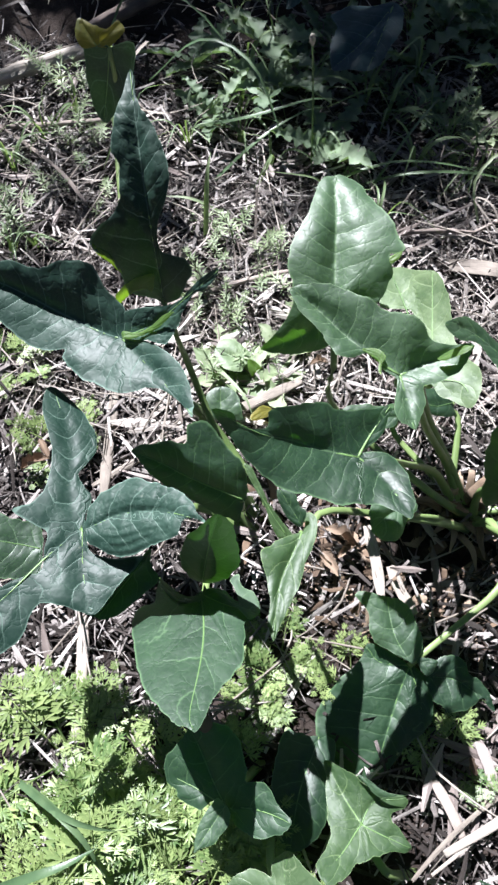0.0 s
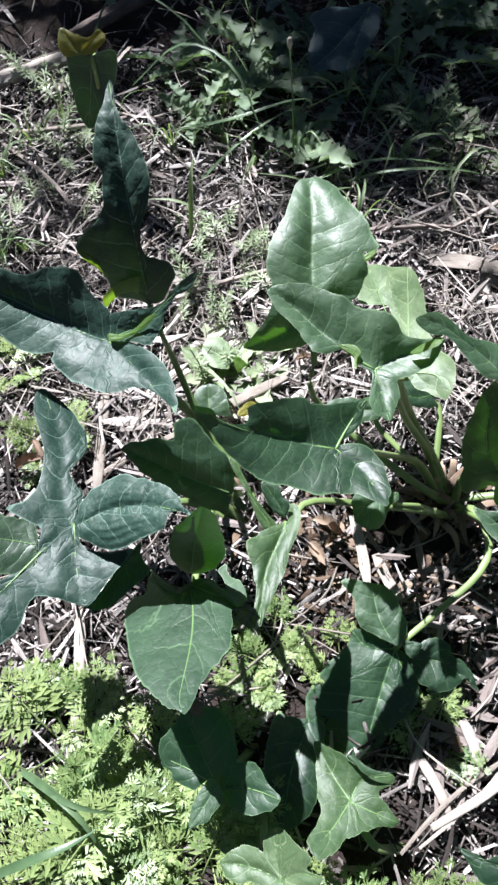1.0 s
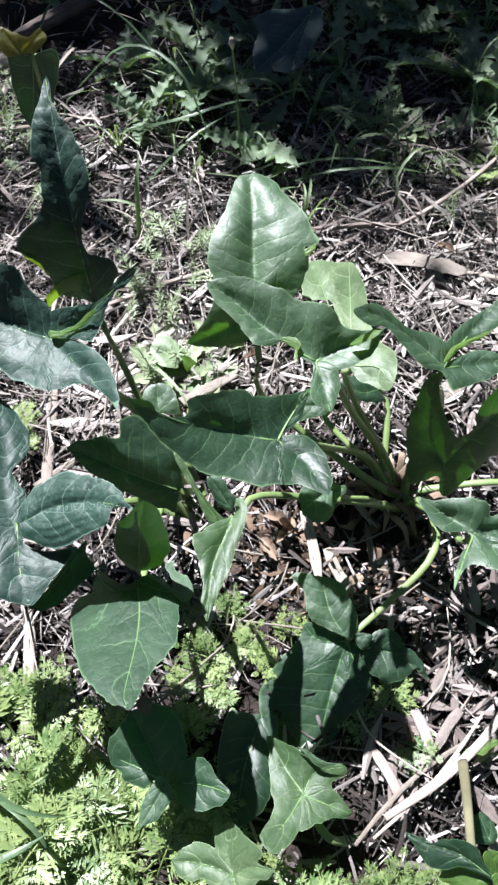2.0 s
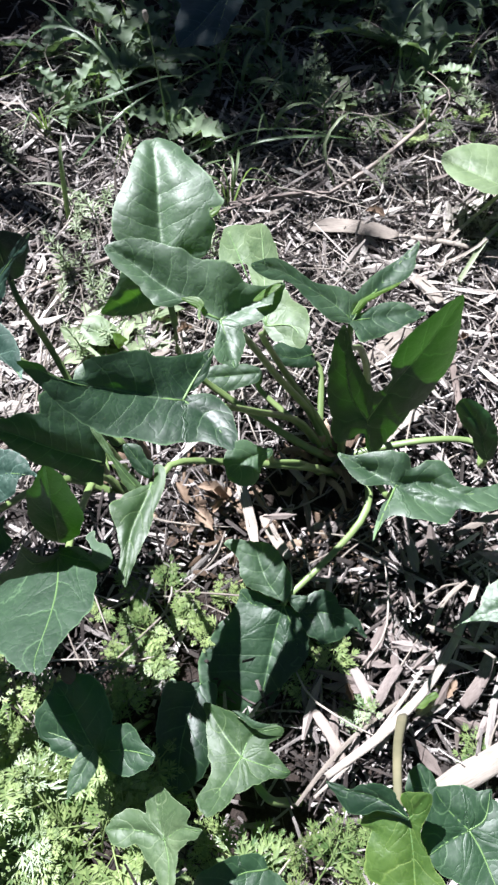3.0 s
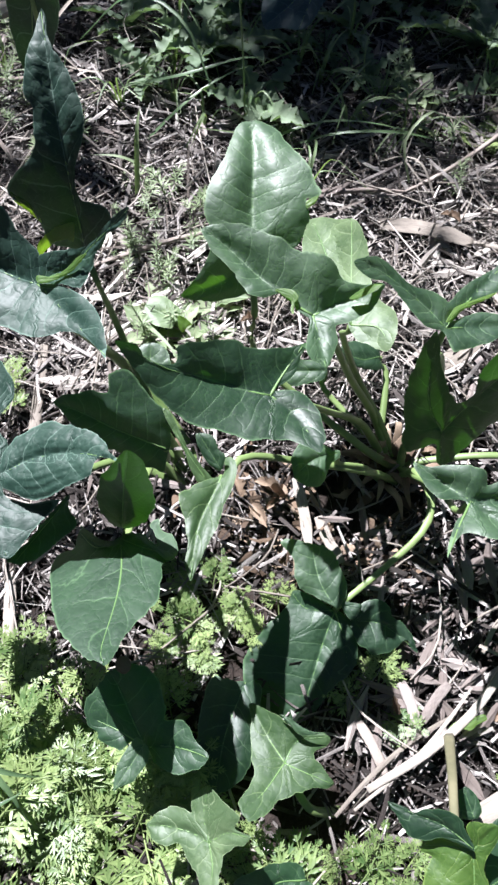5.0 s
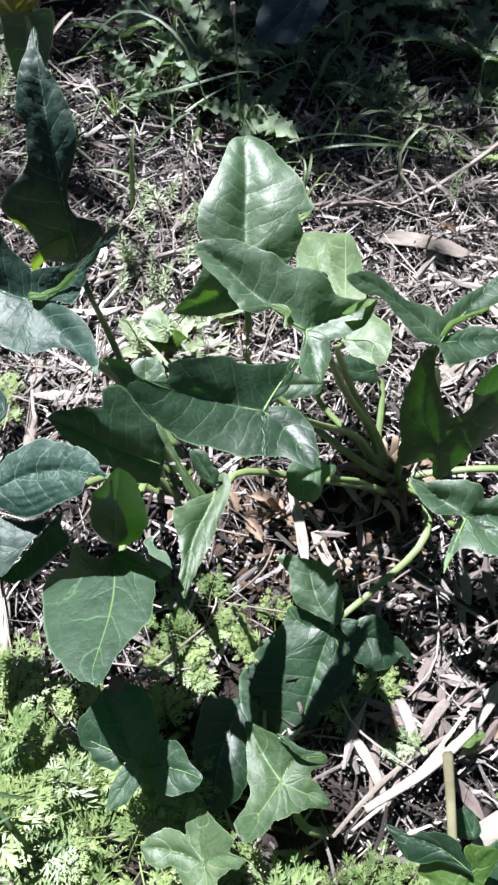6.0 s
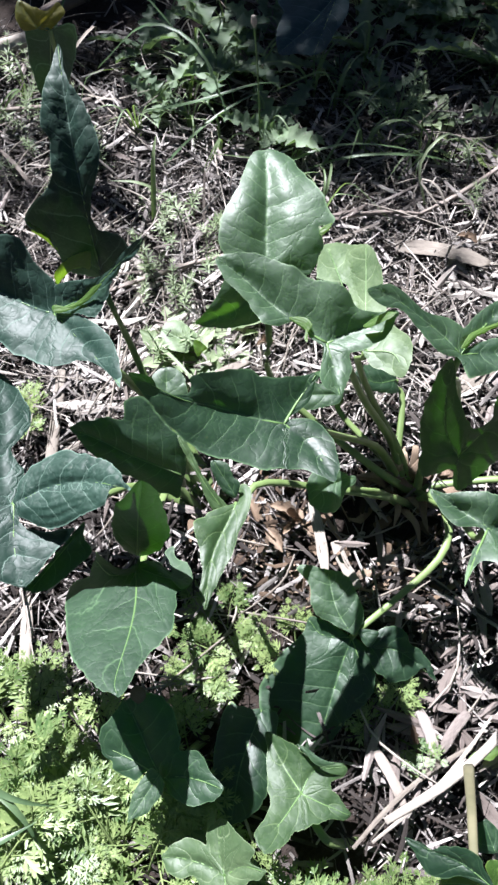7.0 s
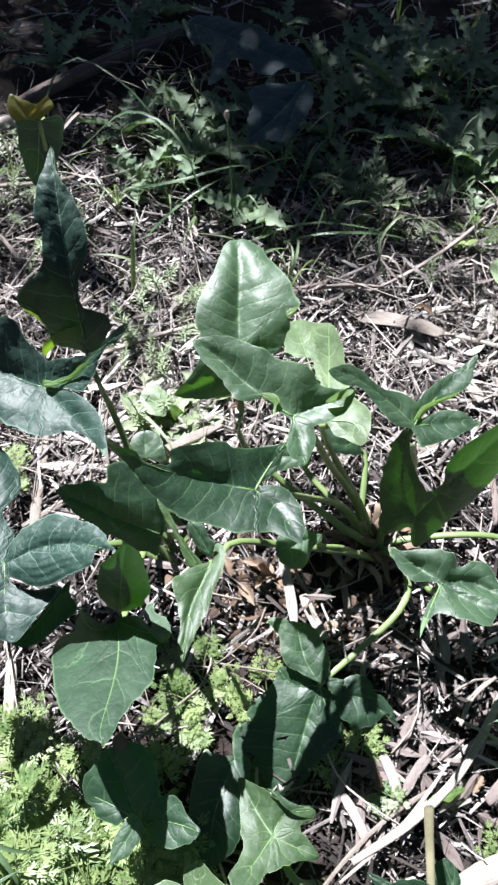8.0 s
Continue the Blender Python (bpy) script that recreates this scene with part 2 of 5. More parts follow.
def tube(points, radii, sides=7, n=14, flat=1.0, groove=0.0):
    """A tapered round stalk through the points; flat < 1 presses it down, groove cuts a channel along its top."""
    p = glide(points, n)
    r = np.interp(np.linspace(0, 1, n), np.linspace(0, 1, len(radii)), radii)
    tan = np.gradient(p, axis=0)
    tan /= np.linalg.norm(tan, axis=1)[:, None] + 1e-12
    ref = np.array((0.0, 0.0, 1.0)) if abs(tan[:, 2]).mean() < 0.8 else np.array((0.0, 1.0, 0.0))
    verts, uvs = [], []
    for i in range(n):
        sd = np.cross(tan[i], ref)
        sd /= np.linalg.norm(sd) + 1e-12
        up = np.cross(sd, tan[i])
        for j in range(sides):
            a = 2 * math.pi * j / sides
            g = 1 - groove * max(0.0, math.sin(a)) ** 4
            verts.append(p[i] + r[i] * (math.cos(a) * sd + math.sin(a) * g * flat * up))
            uvs.append((j / sides, i / (n - 1) * 3))
    faces = [(i * sides + j, i * sides + (j + 1) % sides, (i + 1) * sides + (j + 1) % sides, (i + 1) * sides + j) for i in range(n - 1) for j in range(sides)]
    faces += [tuple(range(sides))[::-1], tuple(range((n - 1) * sides, n * sides))]
    return verts, faces, uvs


def thing(name, place, label, category, group="", kind=""):
    ob = new(name)
    ob.empty_display_size = 0.02
    ob.location = place
    return tagged(ob, label, category, group, kind)


def local(ob, points):
    """Places of the world seen from a thing's base."""
    return np.asarray(points, dtype=float) - np.array(ob.location)

# ---- ground ----
def relief(x, y):
    v = Vector((x, y, 0.0))
    return 0.010 * noise.noise(v * 5) + 0.006 * noise.noise(v * 17 + Vector((3, 1, 0))) + 0.003 * noise.noise(v * 60)


def spread(lo, hi, step):
    mid = list(np.arange(lo, hi + step / 2, step))
    out, d = [], step
    edge = 0.0
    while edge < 300:
        d *= 1.5
        edge += d
        out.append(edge)
    return [lo - q for q in out[::-1]] + mid + [hi + q for q in out]


def build_ground():
    xs, ys = spread(-0.7, 1.0, 0.012), spread(-0.5, 1.7, 0.012)
    verts, uvs = [], []
    for y in ys:
        for x in xs:
            inside = -0.8 < x < 1.1 and -0.6 < y < 1.8
            verts.append((x, y, relief(x, y) - 0.012 if inside else -0.012))
            uvs.append((x, y))
    w = len(xs)
    faces = [(j * w + i, j * w + i + 1, (j + 1) * w + i + 1, (j + 1) * w + i) for j in range(len(ys) - 1) for i in range(w - 1)]
    return tagged(part("ground", (verts, faces, uvs), SOIL), "dark crumbly garden soil under dry chopped straw", "ground", kind="structure")


GROUND = build_ground()


def strip(rng, length, width, thick):
    """A dry chopped strip lying along x: gently bent, cupped across, ragged at its ends."""
    n = 4
    bend, twist, lift = rng.gauss(0, 0.16), rng.uniform(-1.0, 1.0), rng.uniform(-0.08, 0.12)
    verts, uvs = [], []
    for i in range(n):
        u = i / (n - 1)
        x = (u - 0.5) * length
        c = np.array((x, bend * length * (u - 0.5) ** 2, lift * length * (u - 0.5) ** 2 * 4))
        wd = width * (0.5 + 0.5 * min(1, 4 * u * (1 - u) + rng.uniform(0.2, 0.6))) / 2
        a = twist * (u - 0.5)
        sd, up = np.array((0, math.cos(a), math.sin(a))), np.array((0, -math.sin(a), math.cos(a)))
        for s, h in ((-1, 0), (0, thick), (1, 0), (0, -thick * 0.2)):
            verts.append(c + sd * wd * s + up * h)
            uvs.append((s * 0.5 + 0.5, u * length * 25))
    faces = [(i * 4 + j, i * 4 + (j + 1) % 4, (i + 1) * 4 + (j + 1) % 4, (i + 1) * 4 + j) for i in range(n - 1) for j in range(4)]
    faces += [(3, 2, 1, 0), tuple(4 * n - 4 + j for j in range(4))]
    return np.array(verts), faces, np.array(uvs)


# Less straw, so dark soil stands for shade under the clump and weeds.
WEED_AND_SHADE_BEDS = ((0.050, 0.110, 0.075), (0.160, 0.235, 0.050), (0.225, 0.270, 0.045), (0.020, 0.020, 0.075), (-0.060, -0.030, 0.080), (0.120, -0.060, 0.060))


def scatter_strips(name, count, seed, x0, x1, y0, y1, lengths, widths, top, mat, label, category, gap=None):
    rng = random.Random(seed)
    kinds = [strip(rng, 1.0, rng.uniform(0.05, 0.17), 0.02) for _ in range(18)]
    nv = len(kinds[0][0])
    V = np.empty((count * nv, 3))
    U = np.empty((count * nv, 2))
    F = []
    base_faces = kinds[0][1]
    for i in range(count):
        v, f, u = kinds[rng.randrange(len(kinds))]
        x, y = rng.uniform(x0, x1), rng.uniform(y0, y1)
        while gap and gap[0] < x < gap[1] and gap[2] < y < gap[3]:
            x, y = rng.triangular(x0, x1), rng.triangular(y0, y1)
        if rng.random() < 0.8 and any(math.hypot(x - cx, y - cy) < r for cx, cy, r in WEED_AND_SHADE_BEDS):
            x, y = rng.uniform(0.2, x1), rng.uniform(0.3, y1)
        ln = rng.uniform(*lengths) * (0.6 + 0.9 * rng.random() ** 2)
        wd = rng.uniform(*widths) / 0.10
        q = v * np.array((ln, wd, max(wd * 0.35, 0.010)))
        yaw, pit, rol = rng.uniform(0, 2 * math.pi), rng.gauss(0, 0.24), rng.gauss(0, 0.7)
        m = np.array(Euler((rol, pit, yaw)).to_matrix())
        z = relief(x, y) - 0.008 + top * rng.random() ** 1.6 + abs(math.sin(pit)) * ln * 0.35
        V[i * nv:(i + 1) * nv] = q @ m.T + (x, y, z)
        U[i * nv:(i + 1) * nv] = u + rng.random() * 7
        o = i * nv
        F += [tuple(a + o for a in g) for g in base_faces]
    return tagged(part(name, (V, F, U), mat, smooth=False), label, category, kind="stuff")


scatter_strips("straw_mulch", 34000, 5, -0.46, 0.78, -0.20, 1.05, (0.018, 0.058), (0.0009, 0.0038), 0.028, STRAW, "dry chopped straw and bark litter covering the soil", "mulch")
scatter_strips("far_straw_mulch", 18000, 6, -1.9, 2.2, -1.6, 3.2, (0.03, 0.08), (0.002, 0.006), 0.02, STRAW, "dry straw litter lying round about on the soil", "mulch", (-0.46, 0.78, -0.20, 1.05))
scatter_strips("bark_crumbs", 12000, 7, -0.45, 0.75, -0.22, 1.1, (0.005, 0.014), (0.002, 0.005), 0.016, STRAW, "small crumbs of bark and chopped stalk on the soil", "mulch")

# Brown scraps, also laid here to darken litter where the clump shades it.
scatter_strips("brown_leaf_litter", 420, 8, 0.06, 0.27, 0.15, 0.31, (0.015, 0.040), (0.003, 0.008), 0.022, SHEATH, "brown withered leaf scraps, also darkening the shade under the arums", "leaf litter")
scatter_strips("bleached_straw", 5000, 9, -0.25, 0.62, 0.36, 0.76, (0.020, 0.065), (0.0008, 0.0026), 0.034, BLEACHED, "bleached fine straw lying over the litter", "mulch")


def loose_straws(count, seed):
    """Larger pieces that lie singly on top of the litter."""
    rng = random.Random(seed)
    shapes = []
    for i in range(10):
        v, f, u = strip(rng, rng.uniform(0.04, 0.10), rng.uniform(0.003, 0.0065), 0.0008)
        holder = part("straw_piece", (v, f, u), STRAW, GROUND, smooth=False)
        shapes.append(holder.data)
        holder.matrix_basis = pose(rng.uniform(-0.2, 0.5), rng.uniform(0, 0.9), 0.022, rng.gauss(0, 15), rng.gauss(0, 5), rng.uniform(0, 360))
    for i in range(count):
        ob = new("straw_piece", shapes[i % 10])
        ob.parent = GROUND
        x, y = rng.uniform(-0.3, 0.62), rng.uniform(-0.1, 1.05)
        ob.matrix_basis = pose(x, y, relief(x, y) + rng.uniform(0.008, 0.02), rng.gauss(0, 18), rng.gauss(0, 5), rng.uniform(0, 360))


loose_straws(230, 12)


def dry_stems(count, seed):
    """Thin dead grass stems that lie criss-cross over the litter."""
    rng = random.Random(seed)
    shapes = []
    for i in range(12):
        ln, b = rng.uniform(0.07, 0.20), rng.uniform(-0.02, 0.02)
        shape = tube([(-ln / 2, 0, 0), (-ln / 6, b, 0.004), (ln / 6, b * 0.6, 0.003), (ln / 2, -b * 0.3, 0)], (0.0009, 0.0012, 0.0010, 0.0005), 5, 8, 0.7)
        ob = part("dry_stem", shape, PALE_STRAW, GROUND)
        x, y = rng.uniform(-0.2, 0.5), rng.uniform(0.0, 1.0)
        ob.matrix_basis = pose(x, y, relief(x, y) + 0.02, 0, 0, rng.uniform(0, 360))
        shapes.append(ob.data)
    for i in range(count):
        ob = new("dry_stem", shapes[i % 12])
        ob.parent = GROUND
        x, y = rng.uniform(-0.35, 0.68), rng.uniform(-0.15, 1.3)
        ob.matrix_basis = pose(x, y, relief(x, y) + rng.uniform(0.014, 0.028), rng.gauss(0, 20), rng.gauss(0, 4), rng.gauss(30, 60))


dry_stems(300, 14)


def bark_flakes(count, seed, x0, x1, y0, y1, mat=BARK):
    """Broad flat flakes of bark and split stalk on top of the litter."""
    rng = random.Random(seed)
    shapes = []
    for i in range(count):
        if i < 12:
            v, f, u = strip(rng, rng.uniform(0.03, 0.07), rng.uniform(0.006, 0.012), 0.0018)
            taper = np.where(np.arange(len(v)) // 4 % 3 == 0, 0.35, 1.0)[:, None]
            v = v * np.hstack([np.ones_like(taper), taper, np.ones_like(taper)])
            ob = part("bark_flake", (v, f, u * np.array((1.0, 0.4))), mat, GROUND, smooth=False)
            shapes.append(ob.data)
        else:
            ob = new("bark_flake", shapes[i % 12])
            ob.parent = GROUND
        x, y = rng.uniform(x0, x1), rng.uniform(y0, y1)
        ob.matrix_basis = pose(x, y, relief(x, y) + rng.uniform(0.010, 0.024), rng.gauss(0, 16), rng.gauss(0, 6), rng.gauss(35, 55))


bark_flakes(120, 15, -0.3, 0.66, -0.1, 1.05)
bark_flakes(70, 16, 0.17, 0.46, 0.0, 0.24)
bark_flakes(45, 17, -0.12, 0.10, 0.36, 0.62, BLEACHED)
bark_flakes(60, 18, 0.27, 0.56, 0.36, 0.64, BLEACHED)

# ---- arums ----
ACROSS, ALONG, FACE = np.array((1.0, 0.0, 0.0)), np.array((0.0, 0.891, 0.454)), np.array((0.0, -0.454, 0.891))


def to_lines(p, a, b):
    """For each point of the plane: the distance to the nearest of the segments a-b, its number and the share along it."""
    d = b - a
    u = np.clip(((p[:, None] - a) * d).sum(2) / ((d * d).sum(1) + 1e-12), 0, 1)
    off = np.linalg.norm(p[:, None] - a - u[..., None] * d, axis=2)
    k = off.argmin(1)
    i = np.arange(len(p))
    return off[i, k], k, u[i, k]


def within(p, poly):
    a, b = poly, np.roll(poly, -1, 0)
    x, y = p[:, :1], p[:, 1:]
    cut = (a[:, 1] > y) != (b[:, 1] > y)
    xs = a[:, 0] + (y - a[:, 1]) / np.where(b[:, 1] == a[:, 1], 1e-12, b[:, 1] - a[:, 1]) * (b[:, 0] - a[:, 0])
    return (cut & (x < xs)).sum(1) % 2 == 1


def arum_leaf(plant, mat, base, tilt, margin, ribs, stem=None, cup=0.06, crease=0.1, vee=0.0, wave=0.0011, pleat=0.0, ribbed=True, stalk_mat=STALK, girth=1.0, seed=0, name="leaf", label=""):
    """An arrow-shaped blade. base: where the stalk meets it. tilt: its slope across and along, and its bow. margin: the bends of its outline,
    and ribs: the middle vein and those of the basal lobes from the base outwards, both in millimetres across and along from the base.
    cup swells the flesh between vein and margin, crease sinks the veins, vee folds the halves up along them, wave ripples the margin, pleat raises lengthwise pleats."""
    rng = random.Random(seed)
    edge = np.array(margin, dtype=float) / 1000
    n = len(edge)
    size = np.ptp(edge, axis=0).max()
    step = max(0.0013, size / 46)
    ring = []
    for i in range(n):
        a, b, c, e = edge[i - 1], edge[i], edge[(i + 1) % n], edge[(i + 2) % n]
        m = max(2, int(np.linalg.norm(c - b) / step * 1.25))
        for u in np.arange(m) / m:
            ring.append(0.5 * (2 * b + (c - a) * u * 0.9 + (2 * a - 5 * b + 4 * c - e) * u * u * 0.9 + (3 * b - a - 3 * c + e) * u ** 3 * 0.9 + (c - b) * 0.2 * u))
    ring = np.array(ring)
    mid = ring.mean(0)
    for i, p in enumerate(ring):
        k = 0.0016 * noise.noise(Vector((*p * 120, seed))) + 0.0008 * noise.noise(Vector((*p * 330, seed)))
        ring[i] = p + (p - mid) / (np.linalg.norm(p - mid) + 1e-9) * k * min(1.0, size / 0.06)
    lines = [np.vstack([(0.0, 0.0), np.array(r, dtype=float) / 1000]) for r in ribs]
    lines = [glide(np.c_[q, np.zeros(len(q))], 16)[:, :2] if len(q) > 2 else glide(np.c_[q, np.zeros(2)], 10)[:, :2] for q in lines]
    xs = np.arange(ring[:, 0].min(), ring[:, 0].max(), step)
    ys = np.arange(ring[:, 1].min(), ring[:, 1].max(), step * 0.87)
    grid = np.array([(x + (j % 2) * step / 2, y) for j, y in enumerate(ys) for x in xs])
    grid += np.array([(rng.uniform(-0.2, 0.2) * step, rng.uniform(-0.2, 0.2) * step) for _ in grid])
    grid = grid[within(grid, ring)]
    a, b = ring, np.roll(ring, -1, 0)
    grid = grid[to_lines(grid, a, b)[0] > step * 0.55]
    pts = [Vector(p) for p in ring] + [Vector(p) for p in grid]
    loop = [(i, (i + 1) % len(ring)) for i in range(len(ring))]
    flat, _, faces, *_ = geometry.delaunay_2d_cdt(pts, loop, [], 1, 1e-6)
    flat = np.array([tuple(p) for p in flat])
    ra, rb = np.vstack([q[:-1] for q in lines]), np.vstack([q[1:] for q in lines])
    start = np.concatenate([np.concatenate([[0], np.cumsum(np.linalg.norm(np.diff(q, axis=0), axis=1))[:-1]]) for q in lines])
    length = np.linalg.norm(rb - ra, axis=1)

    def heights(p):
        """The blade's height over its own plane, and where each place lies between vein and margin."""
        to_rib, k, u = to_lines(p, ra, rb)
        to_edge = to_lines(p, a, b)[0]
        wid = to_rib + to_edge + 1e-6
        w = to_rib / wid
        along = start[k] + u * length[k]
        x, y = p[:, 0], p[:, 1]
        h = tilt[0] * x + tilt[1] * y + tilt[2] * x * x + tilt[3] * x * y + tilt[4] * y * y
        h = h + np.minimum(wid, 0.03) * (cup * np.sin(np.pi * w ** 0.65) - crease * np.exp(-(w / 0.30) ** 2) * np.minimum(1.0, to_edge / 0.006))
        h = h + vee * np.minimum(wid, 0.04) * (w - 0.55 * w * w - 0.20) * np.minimum(1.0, wid / 0.006)
        h = h + pleat * np.sin(2 * np.pi * w * 5) * np.minimum(1.0, 4 * w) * np.minimum(1.0, along / 0.02)
        for i, q in enumerate(p):
            v = Vector((q[0], q[1], seed * 0.37))
            h[i] += w[i] ** 2 * wave * 2.2 * noise.noise(v * 55) * min(1.0, wid[i] / 0.012) + 0.0028 * noise.noise(v * 34) * w[i] ** 0.5 + 0.0008 * noise.noise(v * 80) + 0.0003 * noise.noise(v * 190)
        return h, w, along

    h, w, along = heights(flat)
    side = np.sign(flat[:, 0] - np.interp(flat[:, 1], *zip(*sorted((q[1], q[0]) for q in lines[0]))))
    o = np.array(plant.matrix_basis.translation if plant.parent is None else plant.parent.location)

    def set_out(p, z):
        return np.array(base) - o + p[:, :1] * ACROSS + p[:, 1:] * ALONG + z[:, None] * FACE

    apart = np.sort(np.array([to_lines(flat, q[:-1], q[1:])[0] for q in lines] + [np.full(len(flat), 9.0)]), axis=0)
    seam = np.clip(1 - (apart[1] - apart[0]) / 0.007, 0, 0.94) * np.minimum(1.0, apart[0] / 0.004)
    uvs = np.c_[np.where(side == 0, 1, side) * np.maximum(w, seam), 1 - along / 0.12]
    blade = part(name, (set_out(flat, h), [tuple(f) for f in faces], uvs), mat, plant, label)
    thick = min(size * 0.009, 0.0011)
    for q in lines if ribbed else ():
        q = q[np.r_[True, within(q[1:], ring)]]
        if len(q) > 4:
            line = set_out(q, heights(q)[0] + 0.0002)
            part("midrib", tube(line, (thick, thick * 0.6, thick * 0.2), 6, 16, 0.45), RIB, blade)
    if stem is not None:
        joint = set_out(np.zeros((1, 2)), heights(np.zeros((1, 2)))[0])[0] + o - np.array((0, 0, 0.002))
        first = np.array(stem[0]) - joint
        pts = [joint, joint + first * 0.12 - np.array((0, 0, 0.30 * np.linalg.norm(first)))] + [np.array(p) for p in stem]
        pts[1][2] = max(pts[1][2], pts[2][2])
        part("petiole", tube(local(plant, pts), [q * girth for q in (0.0027, 0.0032, 0.0039, 0.0050)], 9, 18, 0.9, 0.35), stalk_mat, blade)
    return blade


def sheaths(plant, foot, count, seed):
    """Papery brown sheaths round the foot of the stalks."""
    rng = random.Random(seed)
    for i in range(count):
        a = rng.uniform(0, 6.28)
        d = np.array((math.cos(a), math.sin(a), 0))
        p0 = np.array(foot) + d * rng.uniform(0.006, 0.022)
        ln = rng.uniform(0.025, 0.055)
        t = np.array((-d[1], d[0], 0)) * rng.uniform(-0.5, 0.5) * ln
        pts = [p0, p0 + d * ln * 0.25 + (0, 0, ln * 0.4), p0 + d * ln * 0.55 + t * 0.6 + (0, 0, ln * rng.uniform(0.35, 0.7)), p0 + d * ln * rng.uniform(0.6, 1.0) + t + (0, 0, ln * rng.uniform(0.05, 0.5))]
        part("sheath", tube(local(plant, pts), (0.003, 0.0045, 0.004, 0.003, 0.0006), 8, 14, 0.12), SHEATH, plant, "papery brown withered sheath")


main_arum = thing("arum_plant", (0.237, 0.287, 0.000), "large arum clump with glossy arrow-shaped green leaves", "arum plant", "arum plants")
side_arum = thing("arum_plant", (0.035, 0.275, 0.000), "arum clump with dull dark green rippled leaves", "arum plant", "arum plants")
front_arum = thing("arum_plant", (0.035, 0.060, 0.000), "low arum with dark green leaves among feathery weeds", "arum plant", "arum plants")
near_arum = thing("arum_plant", (0.261, 0.024, 0.000), "arum with broad glossy sunlit leaves on a thick stalk", "arum plant", "arum plants")
east_arum = thing("arum_plant", (0.470, 0.130, 0.000), "arum with a pale ribbed leaf beside dry straw", "arum plant", "arum plants")
rear_arum = thing("arum_plant", (0.460, 0.600, 0.000), "arum with a pale sunlit round-tipped leaf", "arum plant", "arum plants")
shade_arum = thing("arum_plant", (0.140, 1.050, 0.000), "arum in deep shade with skylight blue put into its leaf colour", "arum plant", "arum plants")
west_arum = thing("arum_plant", (-0.160, 0.680, 0.000), "arum with a yellowed curled leaf in half shade", "arum plant", "arum plants")
mid_arum = thing("arum_plant", (0.160, -0.050, 0.000), "low arum with a bright star-shaped lobed leaf", "arum plant", "arum plants")
leaf_a = arum_leaf(main_arum, ARUM_PALE_LIT, (0.089, 0.376, 0.241), (0.04, 0.36, -0.21, -2.14, -4.2),
          [(1, 116), (-11, 110), (-16, 97), (-22, 79), (-30, 65), (-36, 52), (-39, 37), (-37, 23), (-34, 15), (-36, 2), (-42, -9), (-52, -20), (-61, -29), (-41, -33), (-17, -31), (-3, -25), (1, 0), (22, 3), (35, 7), (42, 18), (46, 31), (44, 44), (49, 43), (56, 49), (50, 61), (46, 71), (38, 84), (29, 97), (21, 110), (12, 116)],
          [[(0, 36), (1, 66), (1, 111)], [(-24, -19), (-58, -29)], [(17, 7), (34, 8)]],
          [(0.091, 0.354, 0.2), (0.1, 0.35, 0.12), (0.2, 0.3, 0.04), (0.25, 0.287, 0)], cup=0.10, crease=0.14, vee=0.5, seed=1)
arum_leaf(leaf_a, ARUM_EDGE, (0.132, 0.405, 0.269), (-0.06, -0.07, -0.26, -2.25, -4.05),
          [(-1, 2), (4, 5), (10, 7), (7, 1), (1, -3)],
          [[(9, 6)]], cup=0.1, crease=0.0, ribbed=False, seed=2, name="rolled_edge", label="thin yellow-green rolled leaf edge")
leaf_b = arum_leaf(main_arum, ARUM_PALE_LIT, (0.129, 0.293, 0.274), (-0.14, -0.31, 4.57, 8.27, 7.02),
          [(-80, 62), (-72, 65), (-60, 66), (-48, 65), (-34, 59), (-21, 54), (-13, 46), (-5, 45), (2, 43), (12, 39), (18, 32), (22, 25), (31, 22), (39, 21), (46, 22), (51, 20), (49, 13), (45, 6), (41, 1), (33, -3), (24, -7), (16, -8), (17, -17), (14, -28), (9, -37), (6, -40), (0, -37), (-6, -33), (-8, -26), (-5, -14), (-2, -4), (-8, 1), (-13, 5), (-14, 11), (-20, 15), (-26, 16), (-36, 12), (-47, 14), (-51, 19), (-57, 28), (-65, 37), (-73, 45), (-78, 54)],
          [[(-13, 8), (-27, 19), (-44, 33), (-60, 48), (-79, 62)], [(18, 8), (34, 13), (50, 20)], [(3, -16), (6, -40)]],
          [(0.147, 0.304, 0.235), (0.182, 0.329, 0.125), (0.223, 0.33, 0.035), (0.238, 0.29, 0)], cup=0.08, crease=0.05, vee=0.95, seed=3)
arum_leaf(leaf_b, ARUM_EDGE, (0.115, 0.292, 0.28), (0.14, -0.49, 14, 14, 14),
          [(-14, 17), (-7, 18), (0, 16), (3, 11), (0, 6), (-1, -2), (-3, 1), (-2, 8), (-8, 13)],
          [[(-1, 11), (-13, 17)]], cup=0.1, crease=0.0, ribbed=False, seed=4, name="rolled_edge", label="thin yellow-green rolled leaf edge")
arum_leaf(leaf_b, ARUM_EDGE, (0.156, 0.3, 0.285), (1.25, -0.75, -14, -3.9, 0.33),
          [(-1, 0), (6, 5), (14, 8), (20, 7), (16, 3), (9, 0), (2, -2)],
          [[(20, 7)]], cup=0.1, crease=0.0, ribbed=False, seed=5, name="rolled_edge", label="thin yellow-green rolled leaf edge")
